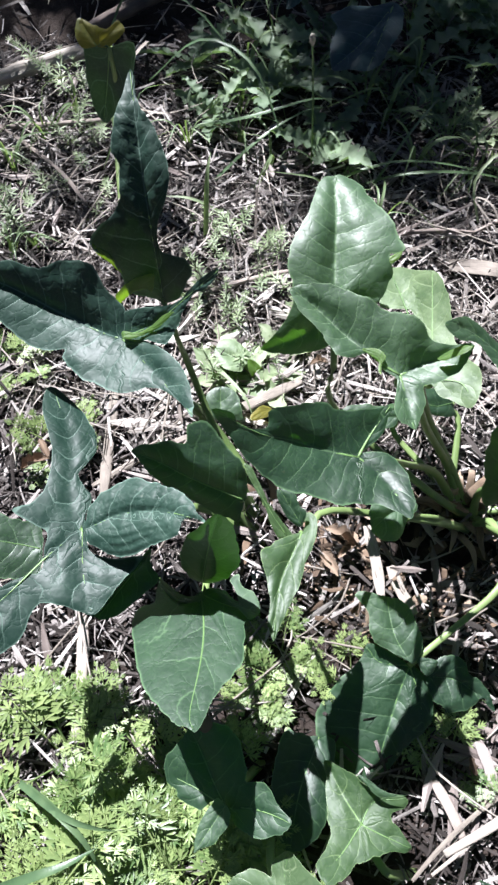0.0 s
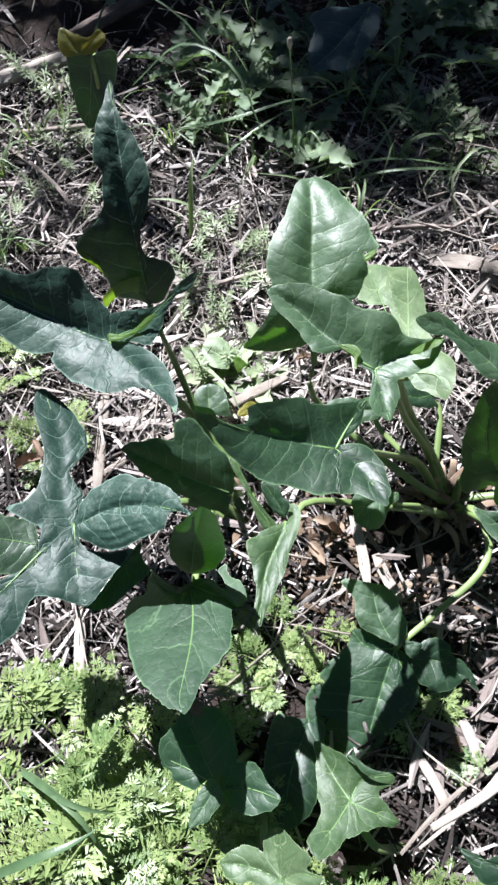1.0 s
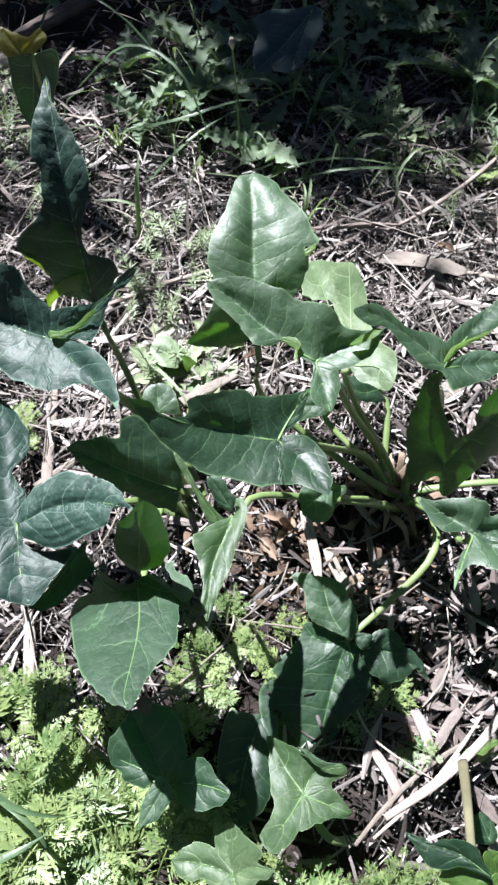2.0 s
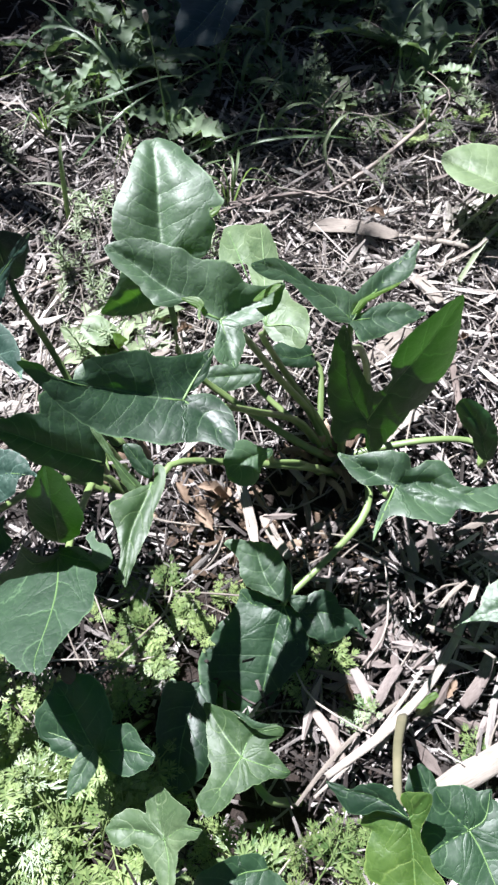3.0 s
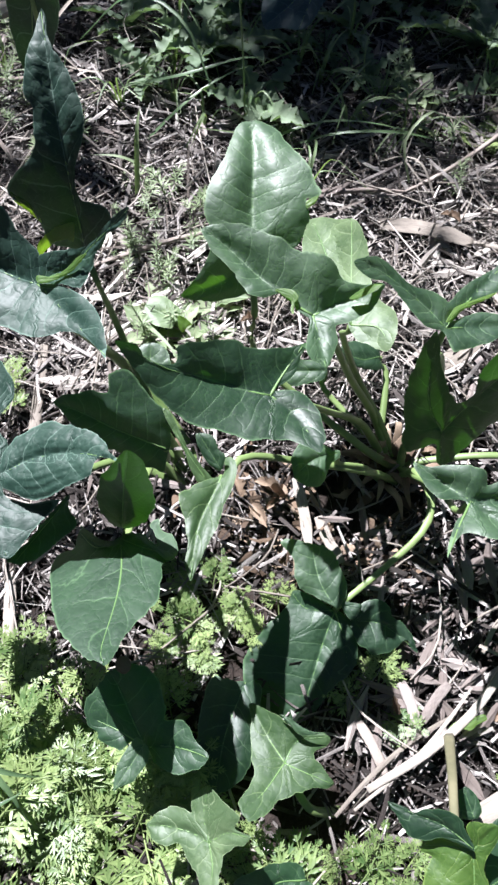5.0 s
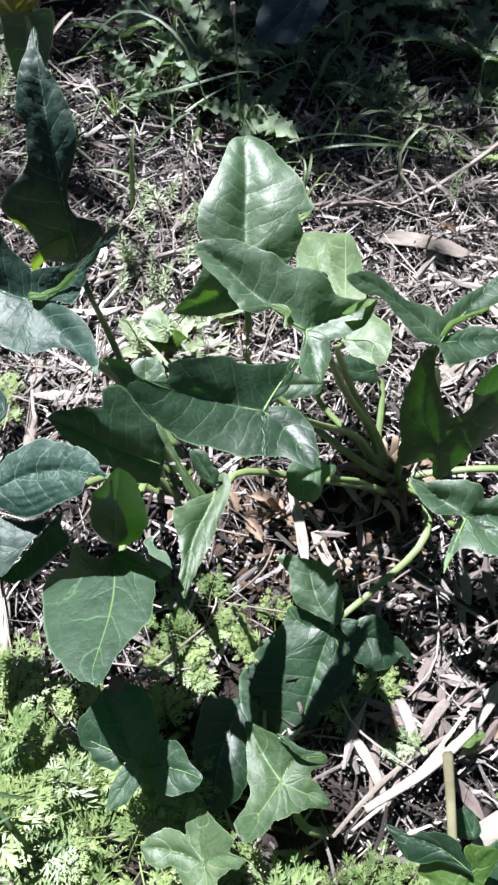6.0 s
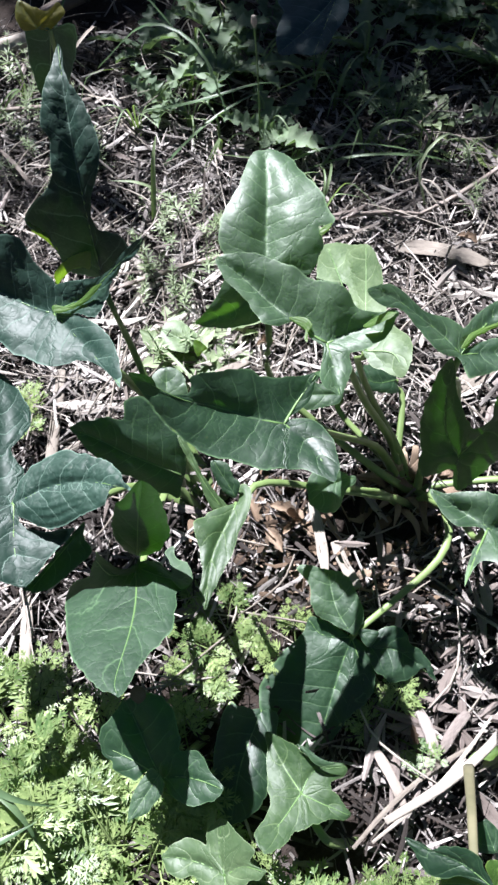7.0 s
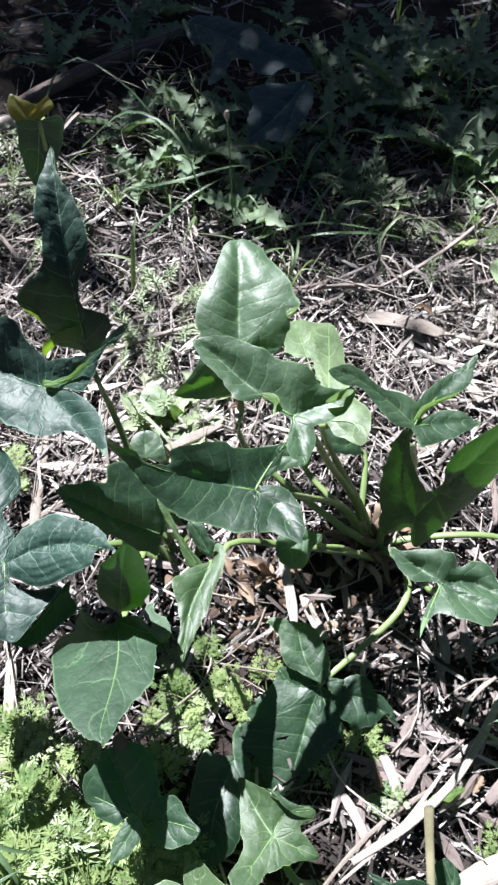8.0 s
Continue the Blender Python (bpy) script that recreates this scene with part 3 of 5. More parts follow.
arum_leaf(main_arum, ARUM_CREAM_LIT, (0.17, 0.329, 0.21), (0.15, -0.59, 13.56, 14, 1.06),
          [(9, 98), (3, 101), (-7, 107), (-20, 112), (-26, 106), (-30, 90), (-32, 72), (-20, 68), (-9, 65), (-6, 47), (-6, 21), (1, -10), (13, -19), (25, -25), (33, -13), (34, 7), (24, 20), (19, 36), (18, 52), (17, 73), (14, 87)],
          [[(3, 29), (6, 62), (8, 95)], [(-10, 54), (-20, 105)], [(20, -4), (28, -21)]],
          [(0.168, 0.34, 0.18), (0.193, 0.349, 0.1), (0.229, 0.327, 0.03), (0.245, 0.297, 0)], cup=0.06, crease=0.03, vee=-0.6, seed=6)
leaf_d = arum_leaf(main_arum, ARUM_PALE_LIT, (0.234, 0.296, 0.251), (-0.56, -0.36, 3.32, 0.4, 0.38),
          [(-80, 40), (-72, 45), (-59, 49), (-47, 45), (-37, 37), (-26, 31), (-9, 29), (2, 24), (7, 22), (18, 33), (35, 44), (52, 53), (65, 62), (74, 68), (69, 55), (62, 40), (51, 32), (37, 26), (22, 19), (10, 13), (3, 5), (20, 11), (36, 15), (51, 13), (61, 6), (68, 3), (57, -2), (43, -8), (29, -13), (14, -17), (3, -18), (0, -10), (-3, -3), (-12, -2), (-24, 2), (-32, 10), (-39, 19), (-47, 28), (-55, 31), (-64, 30), (-73, 33)],
          [[(-13, 14), (-33, 27), (-56, 39), (-79, 40)], [(29, 28), (72, 66)], [(28, 3), (66, 3)]],
          [(0.259, 0.327, 0.16), (0.276, 0.335, 0.09), (0.274, 0.324, 0.02), (0.255, 0.285, 0)], cup=0.06, crease=0.05, vee=0.8, seed=7)
arum_leaf(leaf_d, ARUM_EDGE, (0.235, 0.3, 0.255), (-0.55, -0.36, 3.32, 0.54, 0.24),
          [(-1, 0), (7, 10), (16, 15), (32, 21), (48, 26), (41, 21), (24, 14), (11, 7), (3, 0)],
          [[(19, 14), (47, 26)]], cup=0.1, crease=0.0, ribbed=False, seed=8, name="rolled_edge", label="thin yellow-green rolled leaf edge")
arum_leaf(main_arum, ARUM_GLOW, (0.254, 0.259, 0.147), (0.3, 1.02, -11.31, 4.43, 2.95),
          [(61, 85), (53, 84), (38, 75), (22, 64), (13, 52), (12, 40), (15, 32), (9, 25), (1, 26), (-8, 37), (-16, 52), (-21, 67), (-26, 78), (-30, 73), (-33, 61), (-35, 40), (-34, 21), (-31, 6), (-31, -9), (-25, -18), (-12, -13), (-3, -11), (1, -26), (8, -31), (21, -18), (32, -5), (39, 5), (51, 13), (62, 28), (71, 42), (70, 60), (65, 76)],
          [[(17, 27), (38, 51), (60, 83)], [(-17, 28), (-26, 76)], [(5, -29)]],
          [(0.263, 0.276, 0.11), (0.252, 0.302, 0.04), (0.248, 0.28, 0)], cup=0.05, crease=0.05, vee=0.8, seed=9)
arum_leaf(main_arum, ARUM_GLOW, (0.377, 0.238, 0.081), (0.88, 0.88, -0.25, -14, -5.17),
          [(-33, 57), (-25, 59), (-13, 53), (-2, 40), (5, 23), (6, 8), (3, -1), (-4, 0), (-11, 10), (-17, 22), (-23, 31), (-29, 40), (-34, 50)],
          [[(-12, 33), (-28, 57)]],
          [(0.391, 0.28, 0.03), (0.331, 0.289, 0.03), (0.225, 0.292, 0)], cup=0.12, crease=0.05, vee=0.4, seed=10)
arum_leaf(main_arum, ARUM_PALE_LIT, (0.261, 0.186, 0.167), (-0.2, -0.75, -0.87, -0.78, 10.27),
          [(-45, 32), (-33, 28), (-18, 29), (0, 29), (10, 26), (15, 20), (15, 13), (21, 14), (32, 17), (44, 15), (50, 7), (53, -1), (59, -8), (74, -11), (90, -10), (103, -8), (97, -17), (85, -25), (72, -28), (57, -27), (47, -24), (38, -27), (26, -32), (14, -28), (3, -25), (-8, -22), (-16, -23), (-25, -29), (-34, -37), (-26, -24), (-17, -14), (-7, -8), (-5, 0), (-15, 2), (-27, 3), (-36, 11), (-42, 21)],
          [[(-16, 11), (-43, 31)], [(27, -1), (61, -15), (100, -10)], [(18, -15), (46, -24)], [(-12, -13), (-32, -35)]],
          [(0.26, 0.228, 0.09), (0.249, 0.291, 0)], cup=0.08, crease=0.05, vee=1.9, seed=11)
arum_leaf(main_arum, ARUM, (0.095, 0.23, 0.267), (-0.33, -0.44, 3.44, -4.05, 8.19),
          [(-98, 31), (-92, 31), (-85, 29), (-83, 24), (-77, 20), (-71, 19), (-66, 20), (-62, 24), (-63, 30), (-58, 33), (-46, 35), (-32, 37), (-21, 38), (-18, 34), (-5, 33), (9, 34), (20, 36), (28, 38), (25, 29), (21, 21), (18, 15), (9, 8), (2, 3), (10, 4), (20, 3), (28, -2), (33, -10), (36, -19), (36, -28), (34, -35), (31, -40), (25, -37), (18, -34), (11, -31), (-1, -31), (-16, -31), (-28, -27), (-40, -23), (-52, -20), (-63, -14), (-72, -5), (-79, 2), (-86, 12), (-93, 22)],
          [[(-23, 5), (-47, 12), (-70, 17), (-97, 31)], [(9, 14), (25, 36)], [(17, -14), (32, -39)]],
          [(0.12, 0.252, 0.215), (0.155, 0.285, 0.14), (0.205, 0.317, 0.05), (0.234, 0.3, 0)], cup=0.08, crease=0.05, vee=0.45, seed=12)
arum_leaf(side_arum, ARUM, (0.011, 0.257, 0.127), (0.19, 0.52, -0.43, 0.3, -2.69),
          [(-99, 43), (-90, 48), (-76, 50), (-65, 52), (-49, 50), (-46, 65), (-30, 68), (-11, 45), (1, 32), (5, 12), (-3, -20), (-12, -18), (-25, -15), (-40, -4), (-56, 2), (-71, 13), (-84, 24), (-94, 37)],
          [[(-44, 18), (-72, 32), (-97, 42)]],
          [(0.001, 0.313, 0.06), (0.028, 0.286, 0)], cup=0.05, crease=0.05, vee=0.1, seed=13)
arum_leaf(main_arum, ARUM_PALE_LIT, (0.165, 0.253, 0.12), (-0.6, -0.29, -2.75, -1.97, -1.16),
          [(-43, 2), (-34, 11), (-24, 13), (-14, 8), (-6, 3), (2, 2), (1, -4), (-8, -10), (-13, -21), (-20, -28), (-33, -27), (-42, -20), (-44, -10)],
          [[(-23, -5), (-42, -18)]],
          [(0.197, 0.26, 0.07), (0.231, 0.275, 0)], cup=0.10, crease=0.05, vee=0.3, seed=14)
leaf_k = arum_leaf(main_arum, ARUM_FRESH, (0.06, 0.207, 0.179), (-0.03, -0.79, 4.55, -2.08, -1.21),
          [(-16, -4), (-24, -8), (-33, -12), (-31, -23), (-28, -34), (-26, -48), (-28, -61), (-24, -73), (-20, -65), (-12, -50), (-3, -34), (2, -21), (9, -7), (12, 6), (9, 14), (3, 13), (2, 2), (-7, -2)],
          [[(-8, -16), (-19, -38), (-24, -71)]],
          [(0.08, 0.23, 0.165), (0.132, 0.245, 0.12), (0.207, 0.259, 0.06), (0.243, 0.275, 0)], cup=0.10, crease=0.05, vee=1, seed=15)
arum_leaf(leaf_k, ARUM_FRESH, (0.048, 0.205, 0.176), (-0.04, 0.11, -0.33, 1.03, -1.35),
          [(-34, 57), (-28, 55), (-21, 41), (-13, 25), (-4, 12), (5, 0), (-5, -3), (-12, 8), (-18, 25), (-27, 41)],
          [[(-16, 25), (-32, 55)]], cup=0.05, crease=0.05, vee=0.4, seed=16, name="lobe")
arum_leaf(leaf_k, ARUM, (0.059, 0.213, 0.181), (-0.02, 0.11, -0.34, 0.51, -1.21),
          [(-19, 27), (-13, 28), (-5, 25), (-1, 15), (4, 10), (0, -2), (-9, 3), (-16, 15)],
          [[(-9, 15), (-16, 27)]], cup=0.05, crease=0.05, vee=0.4, seed=17, name="lobe")
leaf_l = arum_leaf(side_arum, ARUM, (-0.019, 0.16, 0.168), (0.34, -1.65, -5.4, 4.02, 3.76),
          [(4, -61), (-2, -60), (-11, -58), (-22, -53), (-32, -48), (-40, -41), (-47, -30), (-52, -22), (-51, -14), (-46, -11), (-38, -7), (-38, 0), (-36, 6), (-29, 3), (-19, -2), (-9, -3), (-1, 1), (6, 5), (18, 3), (28, -3), (36, -1), (45, -4), (45, -9), (40, -13), (34, -15), (34, -24), (34, -33), (28, -38), (25, -41), (17, -47), (12, -54), (8, -59)],
          [[(4, -17), (4, -34), (0, -55), (3, -60)], [(-18, -6), (-37, 3)], [(22, -6), (43, -8)]],
          [(-0.016, 0.198, 0.12), (-0.005, 0.28, 0.05), (0.024, 0.268, 0)], cup=0.06, crease=0.05, vee=0.14, seed=18)
arum_leaf(leaf_l, ARUM_GLOW, (-0.019, 0.171, 0.163), (0.46, 1.37, 0.09, 0.38, 1.18),
          [(-1, 0), (-9, 4), (-14, 17), (-13, 31), (-7, 43), (2, 51), (12, 60), (18, 63), (24, 61), (27, 56), (29, 47), (31, 31), (28, 18), (22, 9), (12, 2)],
          [[(8, 33), (18, 62)]], cup=0.05, crease=0.05, vee=0.2, seed=19, name="lobe")
arum_leaf(leaf_l, ARUM_PALE_LIT, (-0.011, 0.165, 0.17), (0.18, -1.71, -1.05, 14, 14),
          [(-1, 0), (10, -3), (21, -9), (18, 0), (14, 5), (21, 9), (22, 3), (26, 0), (33, -2), (37, -8), (37, -14), (30, -17), (23, -13), (14, -8)],
          [[(21, -10), (35, -13)]], cup=0.08, crease=0.0, ribbed=False, seed=20, name="rolled_edge", label="pale turned-up edge of the leaf")
arum_leaf(leaf_l, ARUM_FRESH, (-0.018, 0.158, 0.174), (0.34, -1.67, -5.55, 4.07, 3.75),
          [(-37, 7), (-31, 5), (-23, 2), (-15, -1), (-7, -1), (0, 1), (1, 6), (3, 4), (1, -2), (-7, -5), (-16, -4), (-26, -1), (-34, 3)],
          [[(-15, -2), (-35, 5)]], cup=0.1, crease=0.0, ribbed=False, seed=21, name="rolled_edge", label="pale turned-up edge of the leaf")
leaf_m = arum_leaf(side_arum, ARUM_BLUE, (-0.109, 0.202, 0.203), (-0.28, -0.58, 1.93, -3.28, -1.46),
          [(-82, -77), (-71, -57), (-51, -39), (-36, -32), (-25, -29), (-24, -13), (-23, -2), (-34, 5), (-48, 15), (-35, 21), (-29, 32), (-28, 46), (-29, 60), (-34, 75), (-41, 92), (-42, 107), (-39, 112), (-30, 107), (-14, 92), (-3, 78), (3, 64), (2, 55), (-8, 40), (-2, 32), (5, 21), (1, 9), (3, -1), (5, -11), (10, -18), (27, -22), (49, -20), (37, -34), (26, -48), (16, -59), (5, -57), (-10, -52), (-23, -50), (-29, -58), (-33, -72), (-45, -82), (-63, -88)],
          [[(-22, -19), (-43, -41), (-81, -76)], [(-11, 22), (-15, 58), (-35, 107)], [(5, -34), (13, -57)]],
          [(-0.092, 0.221, 0.12), (-0.039, 0.281, 0.05), (0.033, 0.262, 0)], cup=0.06, crease=0.05, vee=0.35, pleat=0.0004, seed=22)
arum_leaf(leaf_m, ARUM_BLUE, (-0.103, 0.197, 0.214), (0.28, -0.31, 2.94, 1.84, -4.63),
          [(-2, 0), (1, 11), (5, 21), (16, 30), (33, 37), (50, 36), (69, 31), (80, 25), (85, 18), (96, 8), (86, 12), (76, 10), (72, 1), (60, -6), (48, -11), (37, -17), (25, -19), (14, -15), (4, -10)],
          [[(29, 12), (63, 15), (94, 10)]], cup=0.14, crease=0.05, vee=0.2, pleat=0.0008, seed=23, name="lobe")
arum_leaf(leaf_m, ARUM, (-0.145, 0.193, 0.182), (-0.32, -0.43, 1.7, -2.94, -1.29),
          [(-46, 32), (-24, 24), (-3, 18), (2, -1), (1, -19), (-14, -22), (-40, -14)],
          [[(-42, 10)]], cup=0.05, crease=0.05, seed=24, name="lobe")
arum_leaf(leaf_m, ARUM, (-0.059, 0.191, 0.179), (-0.01, -0.68, 1.82, -3.11, -1.32),
          [(0, 3), (-8, -5), (-19, -19), (-30, -33), (-42, -43), (-32, -47), (-17, -41), (0, -27), (8, -18), (1, -8)],
          [[(-35, -44)]], cup=0.05, crease=0.05, vee=0.2, seed=25, name="lobe")
leaf_n = arum_leaf(side_arum, ARUM_BLUE, (-0.081, 0.344, 0.248), (0.36, -0.01, 3.1, 2.07, 7.12),
          [(-125, 56), (-106, 61), (-86, 61), (-72, 56), (-62, 55), (-51, 59), (-35, 59), (-21, 54), (-15, 44), (-9, 35), (-1, 28), (3, 19), (1, 7), (5, 1), (20, -3), (33, -10), (45, -20), (53, -32), (58, -48), (59, -64), (54, -58), (46, -50), (34, -42), (21, -40), (11, -43), (-1, -44), (-14, -39), (-22, -35), (-31, -32), (-44, -21), (-49, -13), (-48, -7), (-58, -8), (-72, -6), (-83, 1), (-91, 8), (-108, 25)],
          [[(-21, 8), (-51, 22), (-87, 41), (-122, 55)], [(21, -22), (41, -43), (59, -62)]],
          [(-0.061, 0.367, 0.14), (-0.023, 0.372, 0.05), (0.045, 0.283, 0)], cup=0.07, crease=0.05, vee=0.6, pleat=0.0004, girth=1.6, seed=26)
arum_leaf(leaf_n, ARUM_BLUE, (-0.08, 0.346, 0.249), (0.38, 0.03, 3.1, 2.06, 7.12),
          [(-1, 4), (1, 18), (18, 20), (36, 20), (48, 23), (56, 29), (66, 35), (79, 38), (75, 32), (68, 27), (59, 25), (52, 18), (47, 8), (39, -4), (33, -9), (21, -5), (8, -3)],
          [[(27, 9), (53, 24), (78, 37)]], cup=0.05, crease=0.05, vee=0.45, pleat=0.0006, seed=27, name="lobe")
arum_leaf(leaf_n, ARUM_EDGE, (-0.08, 0.343, 0.254), (0.32, -0.06, 5.62, 1.98, 12.28),
          [(-1, 4), (11, 2), (23, 6), (34, 13), (43, 14), (37, 9), (26, 3), (11, -2), (0, -2)],
          [[(23, 4), (41, 14)]], cup=0.1, crease=0.0, ribbed=False, seed=28, name="rolled_edge", label="thin yellow-green rolled leaf edge")
leaf_o = arum_leaf(side_arum, ARUM_BLUE, (-0.063, 0.44, 0.181), (0.52, 1.28, -0.39, -3.67, -4.45),
          [(-14, 166), (-17, 158), (-20, 145), (-27, 128), (-30, 113), (-32, 103), (-26, 94), (-27, 81), (-29, 69), (-37, 59), (-48, 54), (-56, 49), (-62, 43), (-58, 36), (-49, 32), (-42, 26), (-36, 16), (-34, 4), (-13, 0), (4, -6), (19, -1), (26, 8), (31, 13), (26, 23), (13, 28), (4, 32), (1, 41), (2, 48), (6, 56), (12, 68), (16, 80), (15, 93), (10, 107), (4, 120), (-5, 132), (-10, 146), (-11, 159)],
          [[(-3, 45), (-7, 83), (-10, 126), (-14, 163)]],
          [(-0.053, 0.412, 0.17), (-0.038, 0.398, 0.1), (0.022, 0.276, 0)], cup=0.07, crease=0.05, vee=0.6, pleat=0.0007, seed=29)
arum_leaf(leaf_o, ARUM_EDGE, (-0.123, 0.464, 0.223), (0.4, 1.13, 0.5, -2.26, -3.9),
          [(-1, 2), (4, -1), (14, -7), (21, -15), (24, -22), (19, -18), (12, -12), (3, -6)],
          [[(22, -19)]], cup=0.1, crease=0.0, ribbed=False, seed=30, name="rolled_edge", label="thin yellow-green rolled leaf edge")
arum_leaf(leaf_o, ARUM_EDGE, (-0.107, 0.446, 0.166), (0.56, 1.45, -0.4, -3.85, -4.15),
          [(-2, 4), (7, 10), (13, 12), (24, 15), (39, 16), (36, 4), (29, 6), (18, 5), (5, 0), (-1, -3)],
          [[(37, 13)]], cup=0.1, crease=0.0, ribbed=False, seed=31, name="rolled_edge", label="thin yellow-green rolled leaf edge")
leaf_p = arum_leaf(front_arum, ARUM, (0.002, 0.012, 0.134), (0.42, -0.37, 3.51, -2.06, 3.95),
          [(-28, 52), (-18, 57), (-5, 58), (6, 52), (11, 42), (14, 30), (13, 21), (20, 21), (27, 22), (32, 18), (35, 11), (40, 7), (46, 3), (43, -3), (34, -8), (24, -12), (14, -11), (6, -8), (2, -2), (-10, 3), (-19, -4), (-28, -3), (-37, 1), (-39, 7), (-45, 12), (-48, 22), (-45, 32), (-39, 39)],
          [[(-12, 18), (-27, 50)], [(22, 3), (44, 2)], [(-21, 8), (-39, 15)]],
          [(0.002, 0.021, 0.07), (0.027, 0.05, 0)], cup=0.06, crease=0.05, vee=0.3, seed=32)
# Sunlit lobe, set off from its shaded leaf by the paler blade colour.
arum_leaf(leaf_p, ARUM_PALE_LIT, (0.001, 0.013, 0.143), (0.41, -0.36, 3.6, -2.14, 4.1),
          [(-5, 4), (1, 0), (4, -4), (2, -11), (-4, -19), (-10, -25), (-18, -28), (-22, -30), (-21, -21), (-18, -12), (-14, -5), (-9, 1)],
          [[(-9, -13), (-21, -29)]], cup=0.10, crease=0.05, vee=0.35, seed=33, name="lobe")
arum_leaf(leaf_p, SHEATH, (-0.012, 0.064, 0.152), (0.21, 0.09, 3.05, -1.89, 3.61),
          [(-9, 6), (-4, 11), (2, 8), (3, 2), (-2, -3), (-8, 0)],
          [[(-8, 6)]], cup=0.05, crease=0.0, ribbed=False, seed=34, name="withered_tip", label="orange-brown withered leaf tip")
leaf_q = arum_leaf(main_arum, ARUM, (0.162, 0.129, 0.043), (0.02, -0.21, -1.21, -0.34, -0.05),
          [(-38, -97), (-50, -97), (-62, -89), (-74, -79), (-83, -66), (-86, -50), (-81, -35), (-68, -18), (-56, -6), (-44, 4), (-37, 18), (-26, 16), (-13, 9), (0, 1), (13, -8), (16, -17), (19, -26), (18, -44), (10, -56), (-1, -63), (-13, -76), (-25, -90)],
          [[(-14, -35), (-35, -94)], [(-26, 2), (-38, 15)], [(8, -28), (9, -53)]],
          [(0.205, 0.161, 0.055), (0.245, 0.193, 0.07), (0.26, 0.227, 0.065), (0.255, 0.266, 0.045), (0.246, 0.278, 0)], cup=0.06, crease=0.05, vee=0.3, seed=35)
# This lobe catches the sun, put on with the paler blade colour.
arum_leaf(leaf_q, ARUM_PALE_LIT, (0.161, 0.128, 0.056), (0.02, -0.22, -1.26, -0.36, -0.05),
          [(-48, 58), (-44, 61), (-34, 61), (-21, 57), (-7, 55), (2, 46), (6, 35), (11, 21), (8, 8), (2, 1), (-3, 2), (-13, 8), (-25, 14), (-33, 20), (-36, 31), (-37, 44), (-43, 52)],
          [[(-13, 23), (-19, 53)]], cup=0.10, crease=0.05, vee=0.35, seed=36, name="lobe")
arum_leaf(leaf_q, ARUM, (0.176, 0.119, 0.045), (-0.01, -0.22, -1.23, -0.35, -0.05),
          [(0, 1), (9, 12), (15, 17), (26, 18), (36, 12), (39, 2), (48, -5), (55, -14), (60, -30), (53, -25), (51, -19), (39, -25), (25, -30), (17, -29), (12, -24), (5, -20), (1, -12)],
          [[(29, -5), (58, -28)]], cup=0.08, crease=0.05, vee=0.3, seed=37, name="lobe")
arum_leaf(leaf_q, ARUM_PALE_LIT, (0.167, 0.13, 0.056), (0, -0.22, -1.24, -0.38, 0.01),
          [(-1, 3), (7, 3), (18, 0), (16, -5), (9, -12), (3, -8)],
          [[(16, -3)]], cup=0.12, crease=0.0, ribbed=False, seed=38, name="rolled_edge", label="pale turned-up edge of the leaf")
leaf_r = arum_leaf(mid_arum, ARUM_FRESH, (0.108, -0, 0.06), (-0.05, -0.83, -0.35, 13.71, 11.39),
          [(-27, 41), (-15, 38), (-3, 34), (4, 29), (12, 23), (22, 23), (35, 22), (39, 18), (35, 12), (25, 8), (25, 3), (31, -2), (35, -9), (39, -15), (34, -18), (24, -16), (15, -16), (5, -17), (-2, -18), (-8, -19), (-14, -22), (-23, -24), (-32, -24), (-36, -20), (-39, -16), (-34, -12), (-29, -9), (-26, -2), (-27, 8), (-27, 16), (-27, 28)],
          [[(-13, 17), (-25, 38)], [(18, -7), (38, -15)], [(-19, -14), (-36, -20)], [(12, 15), (36, 20)]],
          [(0.128, -0.033, 0.04), (0.159, -0.037, 0)], cup=0.06, crease=0.05, vee=0.3, seed=39)
arum_leaf(leaf_r, ARUM_PALE_LIT, (0.106, 0.037, 0.072), (0.44, -0.08, -0.48, 13.37, 10.6),
          [(-1, 0), (7, -1), (16, -7), (26, -11), (37, -11), (29, -13), (19, -14), (12, -12), (6, -6)],
          [[(36, -11)]], cup=0.12, crease=0.0, ribbed=False, seed=40, name="rolled_edge", label="pale turned-up edge of the leaf")
arum_leaf(front_arum, ARUM_CREAM_LIT, (0.047, -0.052, 0.123), (0.7, -0.4, 4.82, -0.3, 2.54),
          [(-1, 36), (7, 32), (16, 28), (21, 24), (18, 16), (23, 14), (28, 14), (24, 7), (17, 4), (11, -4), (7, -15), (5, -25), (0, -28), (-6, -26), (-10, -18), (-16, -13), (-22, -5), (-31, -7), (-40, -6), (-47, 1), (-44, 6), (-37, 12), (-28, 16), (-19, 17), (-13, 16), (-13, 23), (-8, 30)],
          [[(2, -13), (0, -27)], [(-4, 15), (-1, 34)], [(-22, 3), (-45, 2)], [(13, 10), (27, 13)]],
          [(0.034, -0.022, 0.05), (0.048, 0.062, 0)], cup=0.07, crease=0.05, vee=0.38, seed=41)
